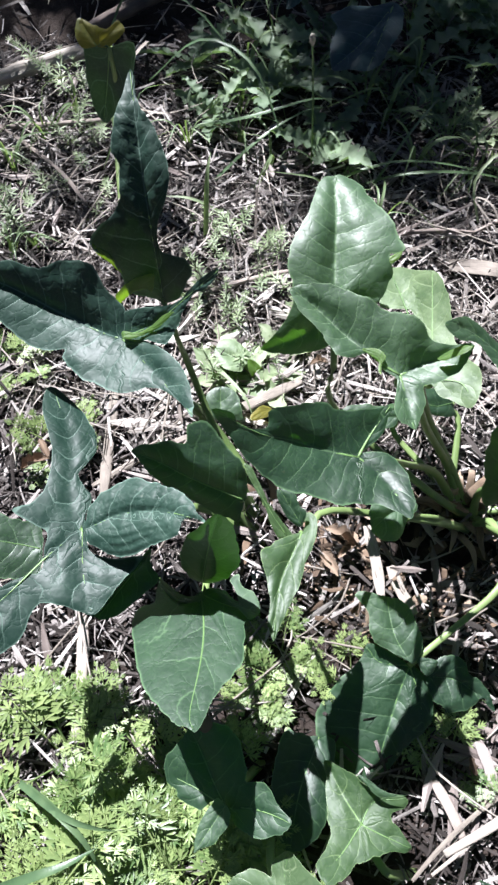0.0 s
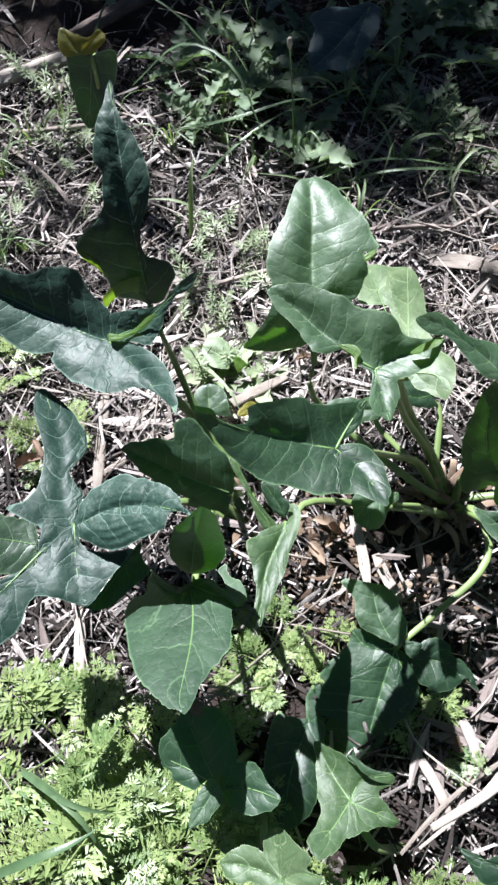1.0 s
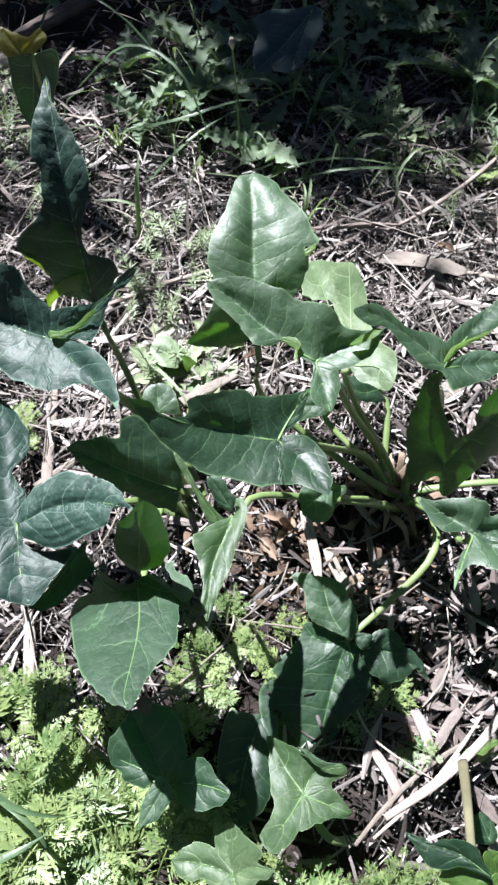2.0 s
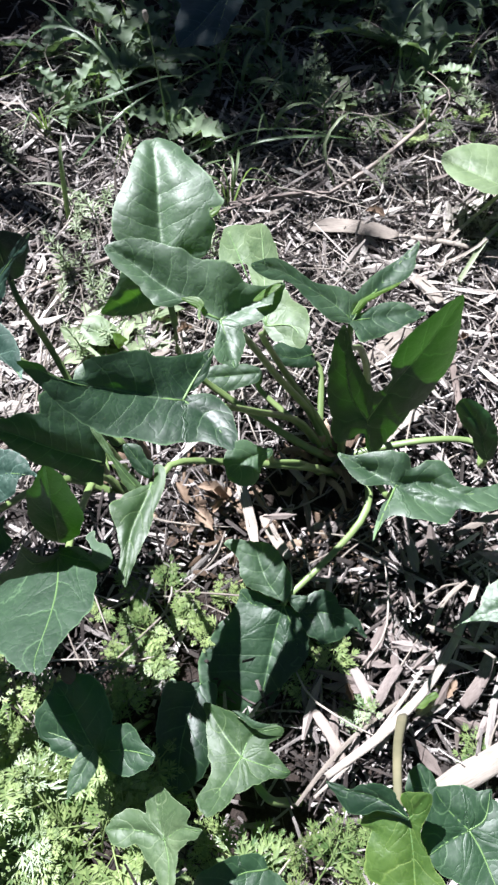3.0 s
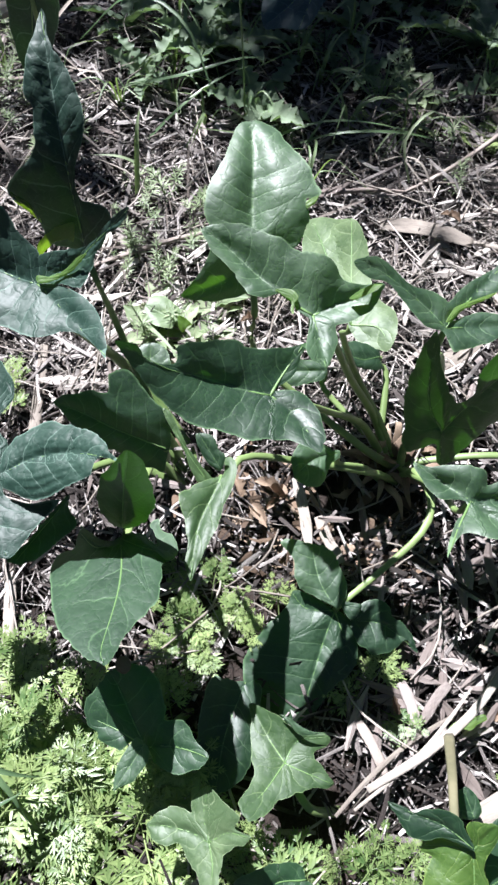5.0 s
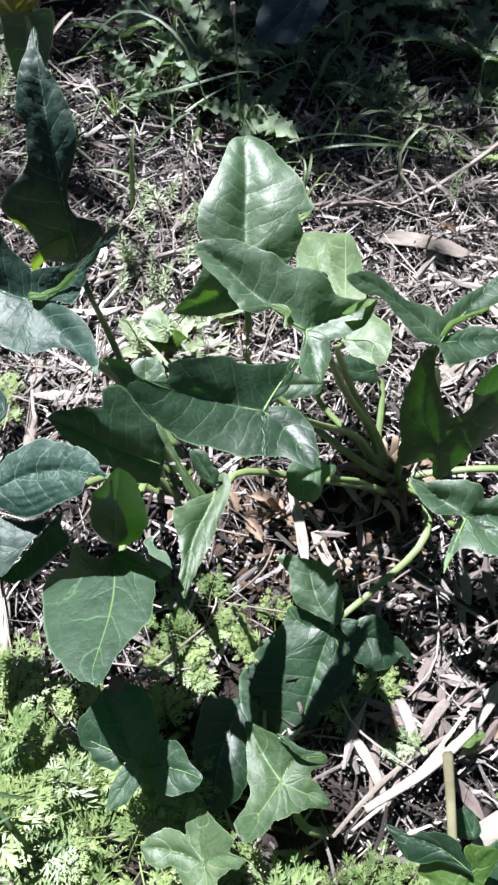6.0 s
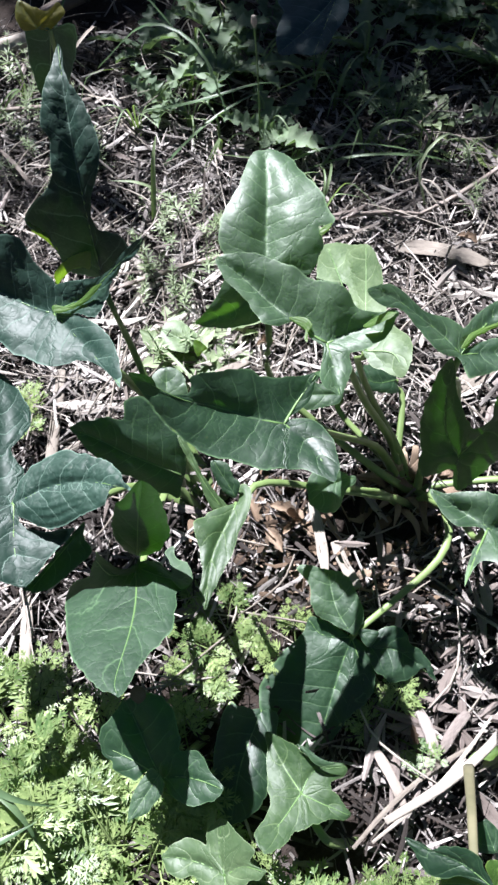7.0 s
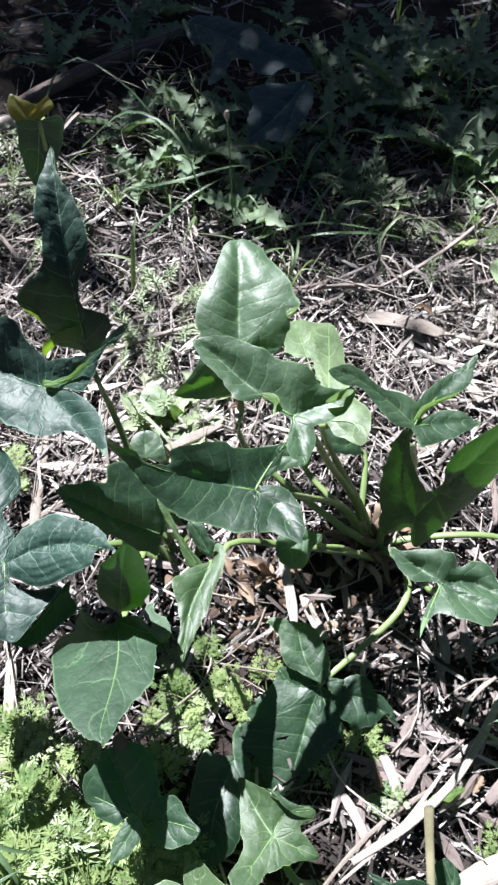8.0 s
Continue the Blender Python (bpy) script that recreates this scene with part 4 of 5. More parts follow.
leaf_t = arum_leaf(near_arum, ARUM_BRIGHT, (0.211, -0.057, 0.203), (0.37, -0.09, -3.28, 3.59, 2.47),
          [(-18, 4), (-27, 1), (-29, -7), (-23, -9), (-26, -14), (-29, -23), (-31, -33), (-28, -38), (-23, -40), (-21, -47), (-16, -56), (-4, -65), (10, -56), (16, -45), (16, -36), (12, -30), (9, -22), (7, -15), (6, -7), (13, 6), (15, 15), (10, 18), (0, 18), (-4, 14), (-2, 8), (0, 1), (-5, 2)],
          [[(0, -21), (-4, -63)], [(-14, -1), (-27, -3)], [(7, 8), (13, 16)]],
          [(0.228, -0.012, 0.12), (0.255, 0.019, 0.03)], cup=0.08, crease=0.05, vee=0.35, stalk_mat=TAN_STALK, seed=42)
# Lobe in shade, given by the darker blade colour.
arum_leaf(leaf_t, ARUM, (0.209, -0.056, 0.21), (0.39, -0.09, -3.38, 3.67, 2.53),
          [(-45, 16), (-36, 16), (-31, 14), (-24, 19), (-12, 21), (-6, 16), (-3, 9), (1, -1), (-4, 0), (-10, 2), (-17, 3), (-26, -1), (-33, -1), (-38, 4), (-41, 9)],
          [[(-16, 10), (-44, 15)]], cup=0.08, crease=0.05, vee=0.4, seed=43, name="lobe")
arum_leaf(near_arum, ARUM, (0.254, -0.07, 0.179), (-0.06, -0.43, 1.28, -3, 1.32),
          [(-26, 17), (-23, 24), (-18, 28), (-11, 28), (-3, 27), (4, 24), (12, 21), (21, 21), (20, 16), (24, 12), (29, 6), (33, -2), (38, -11), (41, -19), (40, -30), (32, -41), (13, -50), (0, -38), (-12, -27), (-22, -21), (-27, -16), (-31, -11), (-33, -3), (-34, 6)],
          [[(6, -15), (12, -48)], [(-12, 14), (-18, 26)], [(12, 5), (19, 19)], [(-16, -4), (-31, -8)]],
          [(0.267, -0.053, 0.1)], cup=0.06, crease=0.05, vee=0.32, seed=44)
arum_leaf(near_arum, ARUM, (0.261, -0.044, 0.049), (-0.01, -0.33, -1.51, -0.09, -0.99),
          [(-17, 12), (-13, 18), (-5, 22), (1, 19), (5, 12), (7, 4), (2, -1), (-5, -2), (-15, 0), (-20, 5)],
          [[(-6, 20)]], cup=0.1, crease=0.05, vee=0.3, seed=45)
arum_leaf(rear_arum, ARUM_CREAM_LIT, (0.503, 0.57, 0.085), (-0.41, -0.61, -2.57, 2.53, -0.44),
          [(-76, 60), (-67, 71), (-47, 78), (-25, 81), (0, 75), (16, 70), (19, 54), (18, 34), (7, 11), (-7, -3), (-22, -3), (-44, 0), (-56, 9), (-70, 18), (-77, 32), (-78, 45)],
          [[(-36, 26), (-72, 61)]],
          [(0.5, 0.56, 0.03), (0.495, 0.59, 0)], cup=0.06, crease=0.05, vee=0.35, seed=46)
arum_leaf(east_arum, ARUM_PALE_LIT, (0.404, 0.089, 0.113), (-0.3, -1.17, -4.82, -6.81, 7.78),
          [(-105, -18), (-96, -13), (-82, -11), (-67, -12), (-46, -13), (-21, -13), (-2, -8), (5, 12), (-7, 24), (-25, 29), (-45, 26), (-60, 20), (-73, 12), (-82, -2), (-92, -10)],
          [[(-41, 0), (-69, -4), (-103, -17)]],
          [(0.438, 0.149, 0.05), (0.476, 0.141, 0)], cup=0.10, crease=0.05, vee=0.25, pleat=0.0009, seed=47)
arum_leaf(shade_arum, ARUM_SKYLIT, (0.049, 1.149, 0.104), (0.36, -0.36, -1.14, -0.29, -0.76),
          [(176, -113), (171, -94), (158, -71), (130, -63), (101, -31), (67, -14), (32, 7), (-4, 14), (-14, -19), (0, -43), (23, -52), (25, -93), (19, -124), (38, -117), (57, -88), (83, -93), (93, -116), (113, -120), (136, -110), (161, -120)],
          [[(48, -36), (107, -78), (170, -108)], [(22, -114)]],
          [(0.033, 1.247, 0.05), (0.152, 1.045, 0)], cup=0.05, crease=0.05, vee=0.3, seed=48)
arum_leaf(shade_arum, ARUM_SKYLIT, (0.212, 0.988, 0.107), (0.2, -0.5, 0.43, 0.31, -1.25),
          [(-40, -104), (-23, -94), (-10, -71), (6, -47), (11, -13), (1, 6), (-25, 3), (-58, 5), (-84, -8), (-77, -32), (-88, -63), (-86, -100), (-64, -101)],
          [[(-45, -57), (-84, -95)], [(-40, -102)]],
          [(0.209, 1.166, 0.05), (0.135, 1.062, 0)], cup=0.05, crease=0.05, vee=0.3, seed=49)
arum_leaf(west_arum, ARUM_GOLD, (-0.155, 0.783, 0.194), (-0.01, 0.51, -1.22, 2.14, -2.38),
          [(-18, 26), (-23, 10), (-17, -2), (0, 0), (13, -1), (32, 13), (26, 23), (12, 15), (-1, 18)],
          [[(-15, 21)], [(26, 20)]], cup=0.1, crease=0.05, vee=0.4, seed=50)
arum_leaf(west_arum, ARUM_BLUE, (-0.141, 0.781, 0.195), (0.43, 2.53, -0.68, -0.47, 10.04),
          [(-29, 3), (-13, 2), (1, 0), (30, -1), (24, -15), (2, -32), (-23, -42), (-35, -32), (-36, -16)],
          [[(-26, -39)]],
          [(-0.168, 0.906, 0.1), (-0.148, 0.686, 0)], cup=-0.05, crease=0.05, vee=0.2, seed=51)
arum_leaf(main_arum, ARUM_PALE_LIT, (0.172, 0.381, 0.051), (-0.16, -0.17, -0.69, 0.08, -1.38),
          [(-61, 3), (-52, 12), (-31, 14), (-6, 9), (3, 2), (-5, -10), (-18, -13), (-40, -16), (-57, -8)],
          [[(-57, 0)]],
          [(0.175, 0.366, 0.03), (0.246, 0.297, 0)], cup=0.06, crease=0.05, vee=0.3, seed=52)
arum_leaf(near_arum, ARUM_EDGE, (0.257, 0.025, 0.03), (-0, -0.51, 0.05, -0.21, 0.04),
          [(-2, -1), (6, 5), (19, 7), (32, 10), (34, 6), (24, 2), (17, -1), (8, 0)],
          [[(16, 4), (33, 9)]], cup=0.06, crease=0.05, vee=0.3, seed=53)
arum_leaf(mid_arum, ARUM, (0.078, 0.069, 0.035), (-0.35, -0.95, -10.02, 0.27, -5.34),
          [(-28, -76), (-41, -53), (-41, -24), (-31, 4), (-16, 4), (0, 0), (7, 0), (14, -5), (10, -27), (-1, -62)],
          [[(-19, -36), (-28, -76)]], cup=0.06, crease=0.05, vee=0.25, seed=132)
arum_leaf(mid_arum, ARUM, (0.12, -0.082, 0.06), (-0.46, -0.6, -4.15, -12.18, 2.37),
          [(-67, -20), (-63, -2), (-50, 15), (-28, 17), (-6, 12), (-1, 5), (0, 0), (8, -6), (13, -15), (-10, -19), (-41, -23)],
          [[(-29, 1), (-67, -20)]], cup=0.06, crease=0.05, vee=0.25, seed=133)
arum_leaf(side_arum, ARUM_CREAM_LIT, (0.014, 0.459, 0.036), (-0.15, -0.40, -2, 1, -2),
          [(-36, 18), (-28, 29), (-14, 27), (2, 14), (3, 7), (0, 0), (-4, -4), (-8, -10), (-26, -6), (-35, 5)],
          [[(-17, 8), (-36, 18)]],
          [(0.024, 0.458, 0.015), (0.030, 0.440, 0)], cup=0.06, crease=0.05, vee=0.25, seed=134)
arum_leaf(side_arum, ARUM_PALE_LIT, (-0.013, 0.393, 0.03), (0.01, 0.1, -1.32, -1.62, -4.08),
          [(-2, 34), (-17, 25), (-20, 0), (-9, -2), (0, 0), (12, -2), (22, 0), (15, 27)],
          [[(-2, 15), (-2, 34)]], cup=0.06, crease=0.05, vee=0.25, seed=135)
arum_leaf(side_arum, ARUM_EDGE, (0.024, 0.446, 0.04), (-0.35, 0.10, -4, 4, -3),
          [(-9, 12), (-2, 11), (6, 4), (3, 2), (0, 0), (-2, -3), (-5, -5), (-9, 3)],
          [[(-3, 7), (-9, 12)]], cup=0.06, crease=0.05, vee=0.25, seed=136)
arum_leaf(side_arum, ARUM_GOLD, (0.041, 0.403, 0.03), (-0.83, -0.54, -14, 14, -14),
          [(-23, -12), (-22, -5), (-11, 4), (-3, 3), (0, 0), (-1, -4), (-5, -8), (-15, -12)],
          [[(-11, -3), (-23, -12)]], cup=0.06, crease=0.05, vee=0.25, seed=137)
arum_leaf(main_arum, ARUM, (0.233, 0.399, 0.05), (-0.73, -0.38, -6.8, -7.03, -14),
          [(-48, 6), (-37, 15), (-15, 14), (-2, 10), (-1, 5), (0, 0), (1, -6), (2, -13), (-12, -15), (-37, -10)],
          [[(-24, -4), (-48, 6)]],
          [(0.241, 0.381, 0.03), (0.224, 0.286, 0)], cup=0.06, crease=0.05, vee=0.25, seed=139)
sheaths(main_arum, (0.237, 0.292, 0.0), 26, 3)
sheaths(side_arum, (0.035, 0.275, 0.0), 6, 4)


# ---- dead stalks, twigs and straps lying on the litter ----
def stalk(name, mat, a, b, width, label, category, flat=0.35, lift=0.018, bend=0.0, splits=0, seed=0, group=""):
    """A dry stalk between two places: flattened, slightly bent, with ragged lengthwise ridges."""
    rng = random.Random(seed)
    a, b = np.array((*a, 0.0)), np.array((*b, 0.0))
    a[2], b[2] = relief(a[0], a[1]) + lift, relief(b[0], b[1]) + lift
    side = np.array((-(b - a)[1], (b - a)[0], 0))
    ob = thing(name, tuple(a), label, category, group)
    pts = [a] + [a + (b - a) * u + side * bend * math.sin(math.pi * u) + np.array((0, 0, rng.uniform(-0.002, 0.003))) for u in (0.25, 0.5, 0.75)] + [b]
    v, f, u = tube(local(ob, pts), (width * 0.36, width * 0.5, width * 0.45, width * 0.5, width * 0.30), 16, 22, flat)
    ridge = [rng.uniform(-1, 1) * width * flat * 0.16 for _ in range(16)]
    v = [p + np.array((0, 0, ridge[i % 16] + rng.uniform(-1, 1) * width * flat * 0.06)) for i, p in enumerate(v)]
    part("body", (v, f, u), mat, ob)
    for i in range(splits):
        o = side / (np.linalg.norm(side) + 1e-9) * width * rng.uniform(-0.35, 0.35)
        u0, u1 = sorted((rng.uniform(0, 0.5), rng.uniform(0.5, 1.0)))
        fib = [a + (b - a) * q + side * bend * math.sin(math.pi * q) + o + np.array((0, 0, width * flat * 0.5)) for q in (u0, (u0 + u1) / 2, u1)]
        part("fibre", tube(local(ob, fib), (width * 0.03, width * 0.07, width * 0.03), 4, 8, 0.6), mat, ob)
    return ob


stalk("broken_cane", PALE_STRAW, (0.268, -0.047), (0.385, -0.006), 0.024, "broad pale split cane lying on the litter", "cane", 0.28, 0.024, 0.0, 0, 1)
stalk("dry_stalk", PALE_STRAW, (0.179, -0.021), (0.358, 0.135), 0.0085, "long pale flattened dry stalk on the litter", "dry stalk", 0.35, 0.024, -0.09, 3, 2, "dry stalks")
stalk("dry_stalk", PALE_STRAW, (0.150, -0.040), (0.262, 0.036), 0.0042, "long thin pale dry stalk on the litter", "dry stalk", 0.5, 0.024, 0.05, 1, 24, "dry stalks")
stalk("dry_stalk", PALE_STRAW, (0.166, -0.036), (0.285, 0.060), 0.0035, "long thin pale dry stalk on the litter", "dry stalk", 0.5, 0.026, -0.04, 1, 25, "dry stalks")
stalk("dry_stalk", PALE_STRAW, (0.300, 0.090), (0.345, 0.135), 0.0050, "thin bent pale dry stalk on the litter", "dry stalk", 0.5, 0.028, 0.10, 1, 26, "dry stalks")
stalk("dry_strap", PALE_STRAW, (0.136, 0.270), (0.144, 0.196), 0.012, "pale flat dry leaf strap lying on straw", "dead leaf", 0.14, 0.022, 0.02, 2, 3, "dry straps")
stalk("dry_strap", PALE_STRAW, (0.156, 0.228), (0.176, 0.180), 0.012, "pale flat dry leaf strap lying on straw", "dead leaf", 0.14, 0.022, -0.03, 2, 4, "dry straps")
stalk("dry_strap", PALE_STRAW, (0.262, 0.612), (0.372, 0.578), 0.025, "broad pinkish-brown bark flake with ragged edges", "dead leaf", 0.12, 0.022, 0.06, 3, 5, "dry straps")
stalk("dry_stalk", PALE_STRAW, (0.350, 0.588), (0.545, 0.498), 0.007, "thin bleached stalk on the litter", "dry stalk", 0.6, 0.022, 0.04, 0, 6, "dry stalks")
stalk("dry_stalk", PALE_STRAW, (-0.136, 0.440), (-0.137, 0.300), 0.013, "greyish split dry stalk lying under leaves", "dry stalk", 0.35, 0.020, 0.0, 3, 7, "dry stalks")
stalk("dry_stalk", PALE_STRAW, (-0.145, 0.180), (-0.141, 0.070), 0.012, "greyish split dry stalk lying under leaves", "dry stalk", 0.35, 0.020, 0.03, 3, 8, "dry stalks")
stalk("dry_stalk", PALE_STRAW, (-0.020, 0.384), (-0.150, 0.318), 0.008, "pale dry stalk crossing the litter", "dry stalk", 0.45, 0.022, -0.04, 2, 9, "dry stalks")
stalk("dry_stalk", PALE_STRAW, (-0.010, 0.398), (0.075, 0.443), 0.013, "broad pale dry stalk on the litter", "dry stalk", 0.3, 0.024, 0.0, 2, 10, "dry stalks")
stalk("dry_strap", PALE_STRAW, (0.290, 0.222), (0.445, 0.196), 0.010, "long pale flat dry strap beside the leaves", "dead leaf", 0.2, 0.060, 0.02, 1, 11, "dry straps")
stalk("dry_strap", PALE_STRAW, (0.345, 0.182), (0.440, 0.202), 0.008, "long pale flat dry strap beside the leaves", "dead leaf", 0.2, 0.030, 0.05, 1, 12, "dry straps")
stalk("dry_strap", PALE_STRAW, (0.298, 0.389), (0.354, 0.434), 0.024, "broad pale flake of dry leaf on straw", "dead leaf", 0.12, 0.026, 0.04, 2, 31, "dry straps")
stalk("dry_strap", PALE_STRAW, (0.374, 0.508), (0.399, 0.468), 0.018, "broad pale flake of dry leaf on straw", "dead leaf", 0.12, 0.026, 0.05, 2, 32, "dry straps")
stalk("dry_strap", BARK, (0.220, 0.067), (0.229, 0.022), 0.011, "curled greyish flake of bark on straw", "dead leaf", 0.3, 0.026, 0.06, 1, 33, "dry straps")
stalk("dry_strap", BARK, (0.264, 0.064), (0.236, 0.032), 0.010, "curled greyish flake of bark on straw", "dead leaf", 0.3, 0.026, -0.05, 1, 34, "dry straps")
stalk("dry_strap", TWIG, (0.177, 0.036), (0.197, -0.010), 0.010, "curled dark flake of bark on soil", "dead leaf", 0.3, 0.022, 0.03, 1, 35, "dry straps")
stalk("dry_strap", BARK, (0.350, 0.064), (0.312, 0.022), 0.013, "curled greyish flake of bark on straw", "dead leaf", 0.25, 0.026, 0.06, 1, 36, "dry straps")
stalk("dry_strap", BARK, (0.296, 0.466), (0.352, 0.405), 0.016, "broad pinkish-brown bark flake with ragged edges", "dead leaf", 0.12, 0.022, 0.05, 2, 13, "dry straps")
stalk("dry_strap", PALE_STRAW, (0.290, 0.295), (0.345, 0.330), 0.012, "pale flat dry leaf strap lying on straw", "dead leaf", 0.16, 0.022, 0.03, 1, 14, "dry straps")
stalk("dry_stalk", TWIG, (0.391, 0.410), (0.383, 0.305), 0.009, "brown dry stalk on the litter", "dry stalk", 0.5, 0.02, 0.05, 2, 15, "dry stalks")
stalk("twig", TWIG, (-0.090, 0.548), (0.085, 0.606), 0.007, "thin grey-brown twig lying on the ground", "twig", 0.9, 0.022, 0.03, 0, 16, "twigs")
stalk("twig", TWIG, (0.140, 0.640), (0.300, 0.665), 0.006, "thin grey-brown twig lying on the ground", "twig", 0.9, 0.024, 0.05, 0, 17, "twigs")
stalk("twig", TWIG, (0.300, 0.665), (0.470, 0.790), 0.006, "thin grey-brown twig lying on the ground", "twig", 0.9, 0.024, -0.04, 0, 18, "twigs")
stalk("fallen_branch", TWIG, (-0.240, 1.055), (0.025, 1.262), 0.024, "short barkless branch with a broken pale end", "branch", 0.9, 0.026, 0.02, 3, 19)
stalk("fallen_branch", PALE_STRAW, (-0.360, 0.945), (-0.205, 1.030), 0.024, "short weathered pale broken branch", "branch", 0.8, 0.026, 0.0, 3, 20)
stalk("twig", TWIG, (-0.133, 0.885), (-0.330, 0.860), 0.007, "thin grey-brown twig lying on the ground", "twig", 0.9, 0.024, 0.04, 0, 21, "twigs")
stalk("twig", TWIG, (-0.195, 0.712), (-0.330, 0.860), 0.006, "thin grey-brown twig lying on the ground", "twig", 0.9, 0.024, -0.05, 0, 22, "twigs")
stalk("twig", TWIG, (0.08, 1.10), (0.21, 1.02), 0.005, "thin grey-brown twig lying on the ground", "twig", 0.9, 0.024, 0.03, 0, 23, "twigs")


# ---- weeds ----
def lobe(p, d, up, length, width):
    """One small pointed leaf lobe, folded along its middle: eight corners, both halves sloping."""
    p, d, up = np.asarray(p, float), np.asarray(d, float), np.asarray(up, float)
    s = np.cross(d, up)
    v = [p, p + d * length * 0.45 + s * width / 2 + up * width * 0.12, p + d * length, p + d * length * 0.45 - s * width / 2 + up * width * 0.12, p + d * length * 0.5]
    return v, [(0, 1, 4), (1, 2, 4), (2, 3, 4), (3, 0, 4)], [(0.5, 0), (1, 0.5), (0.5, 1), (0, 0.5), (0.5, 0.5)]


def feather(rng, length):
    """A feathery leaf along +x: stalk, pairs of side stalks, each with cut leaflets of three to five blunt lobes, all nearly in one plane."""
    bits, stalks = [], []
    arch, sway = rng.uniform(0.10, 0.45), rng.uniform(-0.12, 0.12)

    def axis(u):
        return np.array((u * length, sway * length * u * u, length * arch * math.sin(min(u, 0.75) / 0.75 * math.pi / 2) - 0.2 * length * max(0.0, u - 0.75)))

    def leaflet(q, e, up, k):
        """A leaflet cut into a middle lobe and side lobes."""
        side = np.cross(up, e)
        bits.append(lobe(q, e, up, k * 1.1, k * 0.24))
        for at_, off, size in ((0.10, 0.72, 0.72), (0.42, 0.55, 0.58)):
            for sg in (-1, 1):
                g = e * math.cos(off) + side * math.sin(off) * sg + up * rng.uniform(-0.15, 0.15)
                bits.append(lobe(q + e * k * at_, g, up, k * size * rng.uniform(0.8, 1.15), k * 0.17))

    stalks.append(tube([axis(0), axis(0.5), axis(1.0)], (0.0012, 0.0009, 0.0004), 4, 7))
    pairs = 4
    for i in range(pairs + 1):
        u = 0.34 + 0.60 * i / pairs
        p = axis(u)
        for sgn in ((-1, 1) if i < pairs else (0,)):
            ang = sgn * rng.uniform(0.75, 1.0)
            ln = length * 0.44 * (1 - 0.68 * i / pairs) * rng.uniform(0.9, 1.1) if sgn else length * 0.12
            d = np.array((math.cos(ang), math.sin(ang), rng.uniform(-0.15, 0.15)))
            d /= np.linalg.norm(d)
            up = np.array((rng.uniform(-0.15, 0.15), rng.uniform(-0.15, 0.15) - 0.25 * sgn, 1.0))
            up -= d * up.dot(d)
            up /= np.linalg.norm(up)
            s = np.cross(d, up)
            stalks.append(tube([p, p + d * ln], (0.0007, 0.0003), 3, 3))
            for at_, reach in ((0.26, 0.50), (0.60, 0.42), (0.92, 0.48)):
                q = p + d * ln * at_
                for sg in ((-1, 1) if at_ < 0.9 else (0,)):
                    turn = rng.uniform(0.65, 0.95)
                    e = d * math.cos(turn) + s * math.sin(turn) * sg
                    leaflet(q, e, up, max(ln * reach * rng.uniform(0.85, 1.15), 0.0055))
    return joined(bits), joined(stalks)


def chervil_shape(seed, leaves, size):
    rng = random.Random(seed)
    out = []
    for i in range(leaves):
        a = 360 / leaves * i + rng.uniform(-25, 25)
        m = pose(0, 0, 0, rng.uniform(-16, 16), -rng.uniform(-4, 32), a)
        b, s = feather(rng, size * rng.uniform(0.75, 1.15))
        out.append((moved(b, m), moved(s, m)))
    return out


def chervil(shape, label):
    ob = thing("chervil_weed", (0, 0, 0), label, "weed", "feathery weeds")
    for b, s in shape:
        lf = part("leaf", b, CHERVIL, ob)
        part("leaf_stalk", s, CHERVIL, lf)
    return ob


CHERVILS = [chervil(chervil_shape(40 + i, n, sz), "feathery finely cut bright green weed on the litter") for i, (n, sz) in enumerate(((5, 0.090), (4, 0.085), (6, 0.100), (3, 0.075)))]
placed = set()


def plant_out(kinds, spots, seed, jitter, scale):
    """Sets copies of a few grown shapes round the given spots: (x, y, how many, spread)."""
    rng = random.Random(seed)
    for x, y, count, spread_ in spots:
        for i in range(count):
            k = kinds[rng.randrange(len(kinds))]
            px, py = x + rng.gauss(0, spread_), y + rng.gauss(0, spread_)
            m = pose(px, py, relief(px, py) + 0.002, rng.uniform(-jitter, jitter), rng.uniform(-jitter, jitter), rng.uniform(0, 360)) @ Matrix.Scale(rng.uniform(*scale), 4)
            if k.name in placed:
                copy_thing(k, m).scale = m.to_scale()
            else:
                placed.add(k.name)
                k.matrix_basis = m


plant_out(CHERVILS, [(-0.105, 0.030, 1, 0.015), (-0.155, 0.015, 1, 0.03), (-0.08, -0.020, 2, 0.025), (-0.12, -0.035, 2, 0.03), (-0.18, -0.03, 1, 0.03),
                     (-0.07, -0.055, 2, 0.025), (-0.03, -0.055, 2, 0.02), (-0.095, 0.055, 1, 0.01), (-0.13, 0.050, 1, 0.01), (-0.04, -0.02, 1, 0.01)], 50, 8, (0.8, 1.1))
plant_out(CHERVILS, [(0.345, -0.045, 3, 0.02), (0.09, -0.07, 2, 0.02), (0.135, -0.075, 2, 0.02), (0.182, -0.078, 2, 0.02),
                     (-0.23, 0.48, 3, 0.025), (-0.20, 0.38, 2, 0.02), (0.02, 0.05, 1, 0.01)], 51, 10, (0.6, 0.9))
plant_out(CHERVILS, [(0.405, 0.755, 2, 0.03), (0.49, 0.77, 2, 0.03), (0.55, 0.74, 2, 0.03), (0.43, 0.80, 2, 0.03), (0.60, 0.80, 2, 0.04), (0.28, 0.80, 2, 0.02), (0.34, 0.78, 1, 0.02)], 52, 10, (0.30, 0.45))
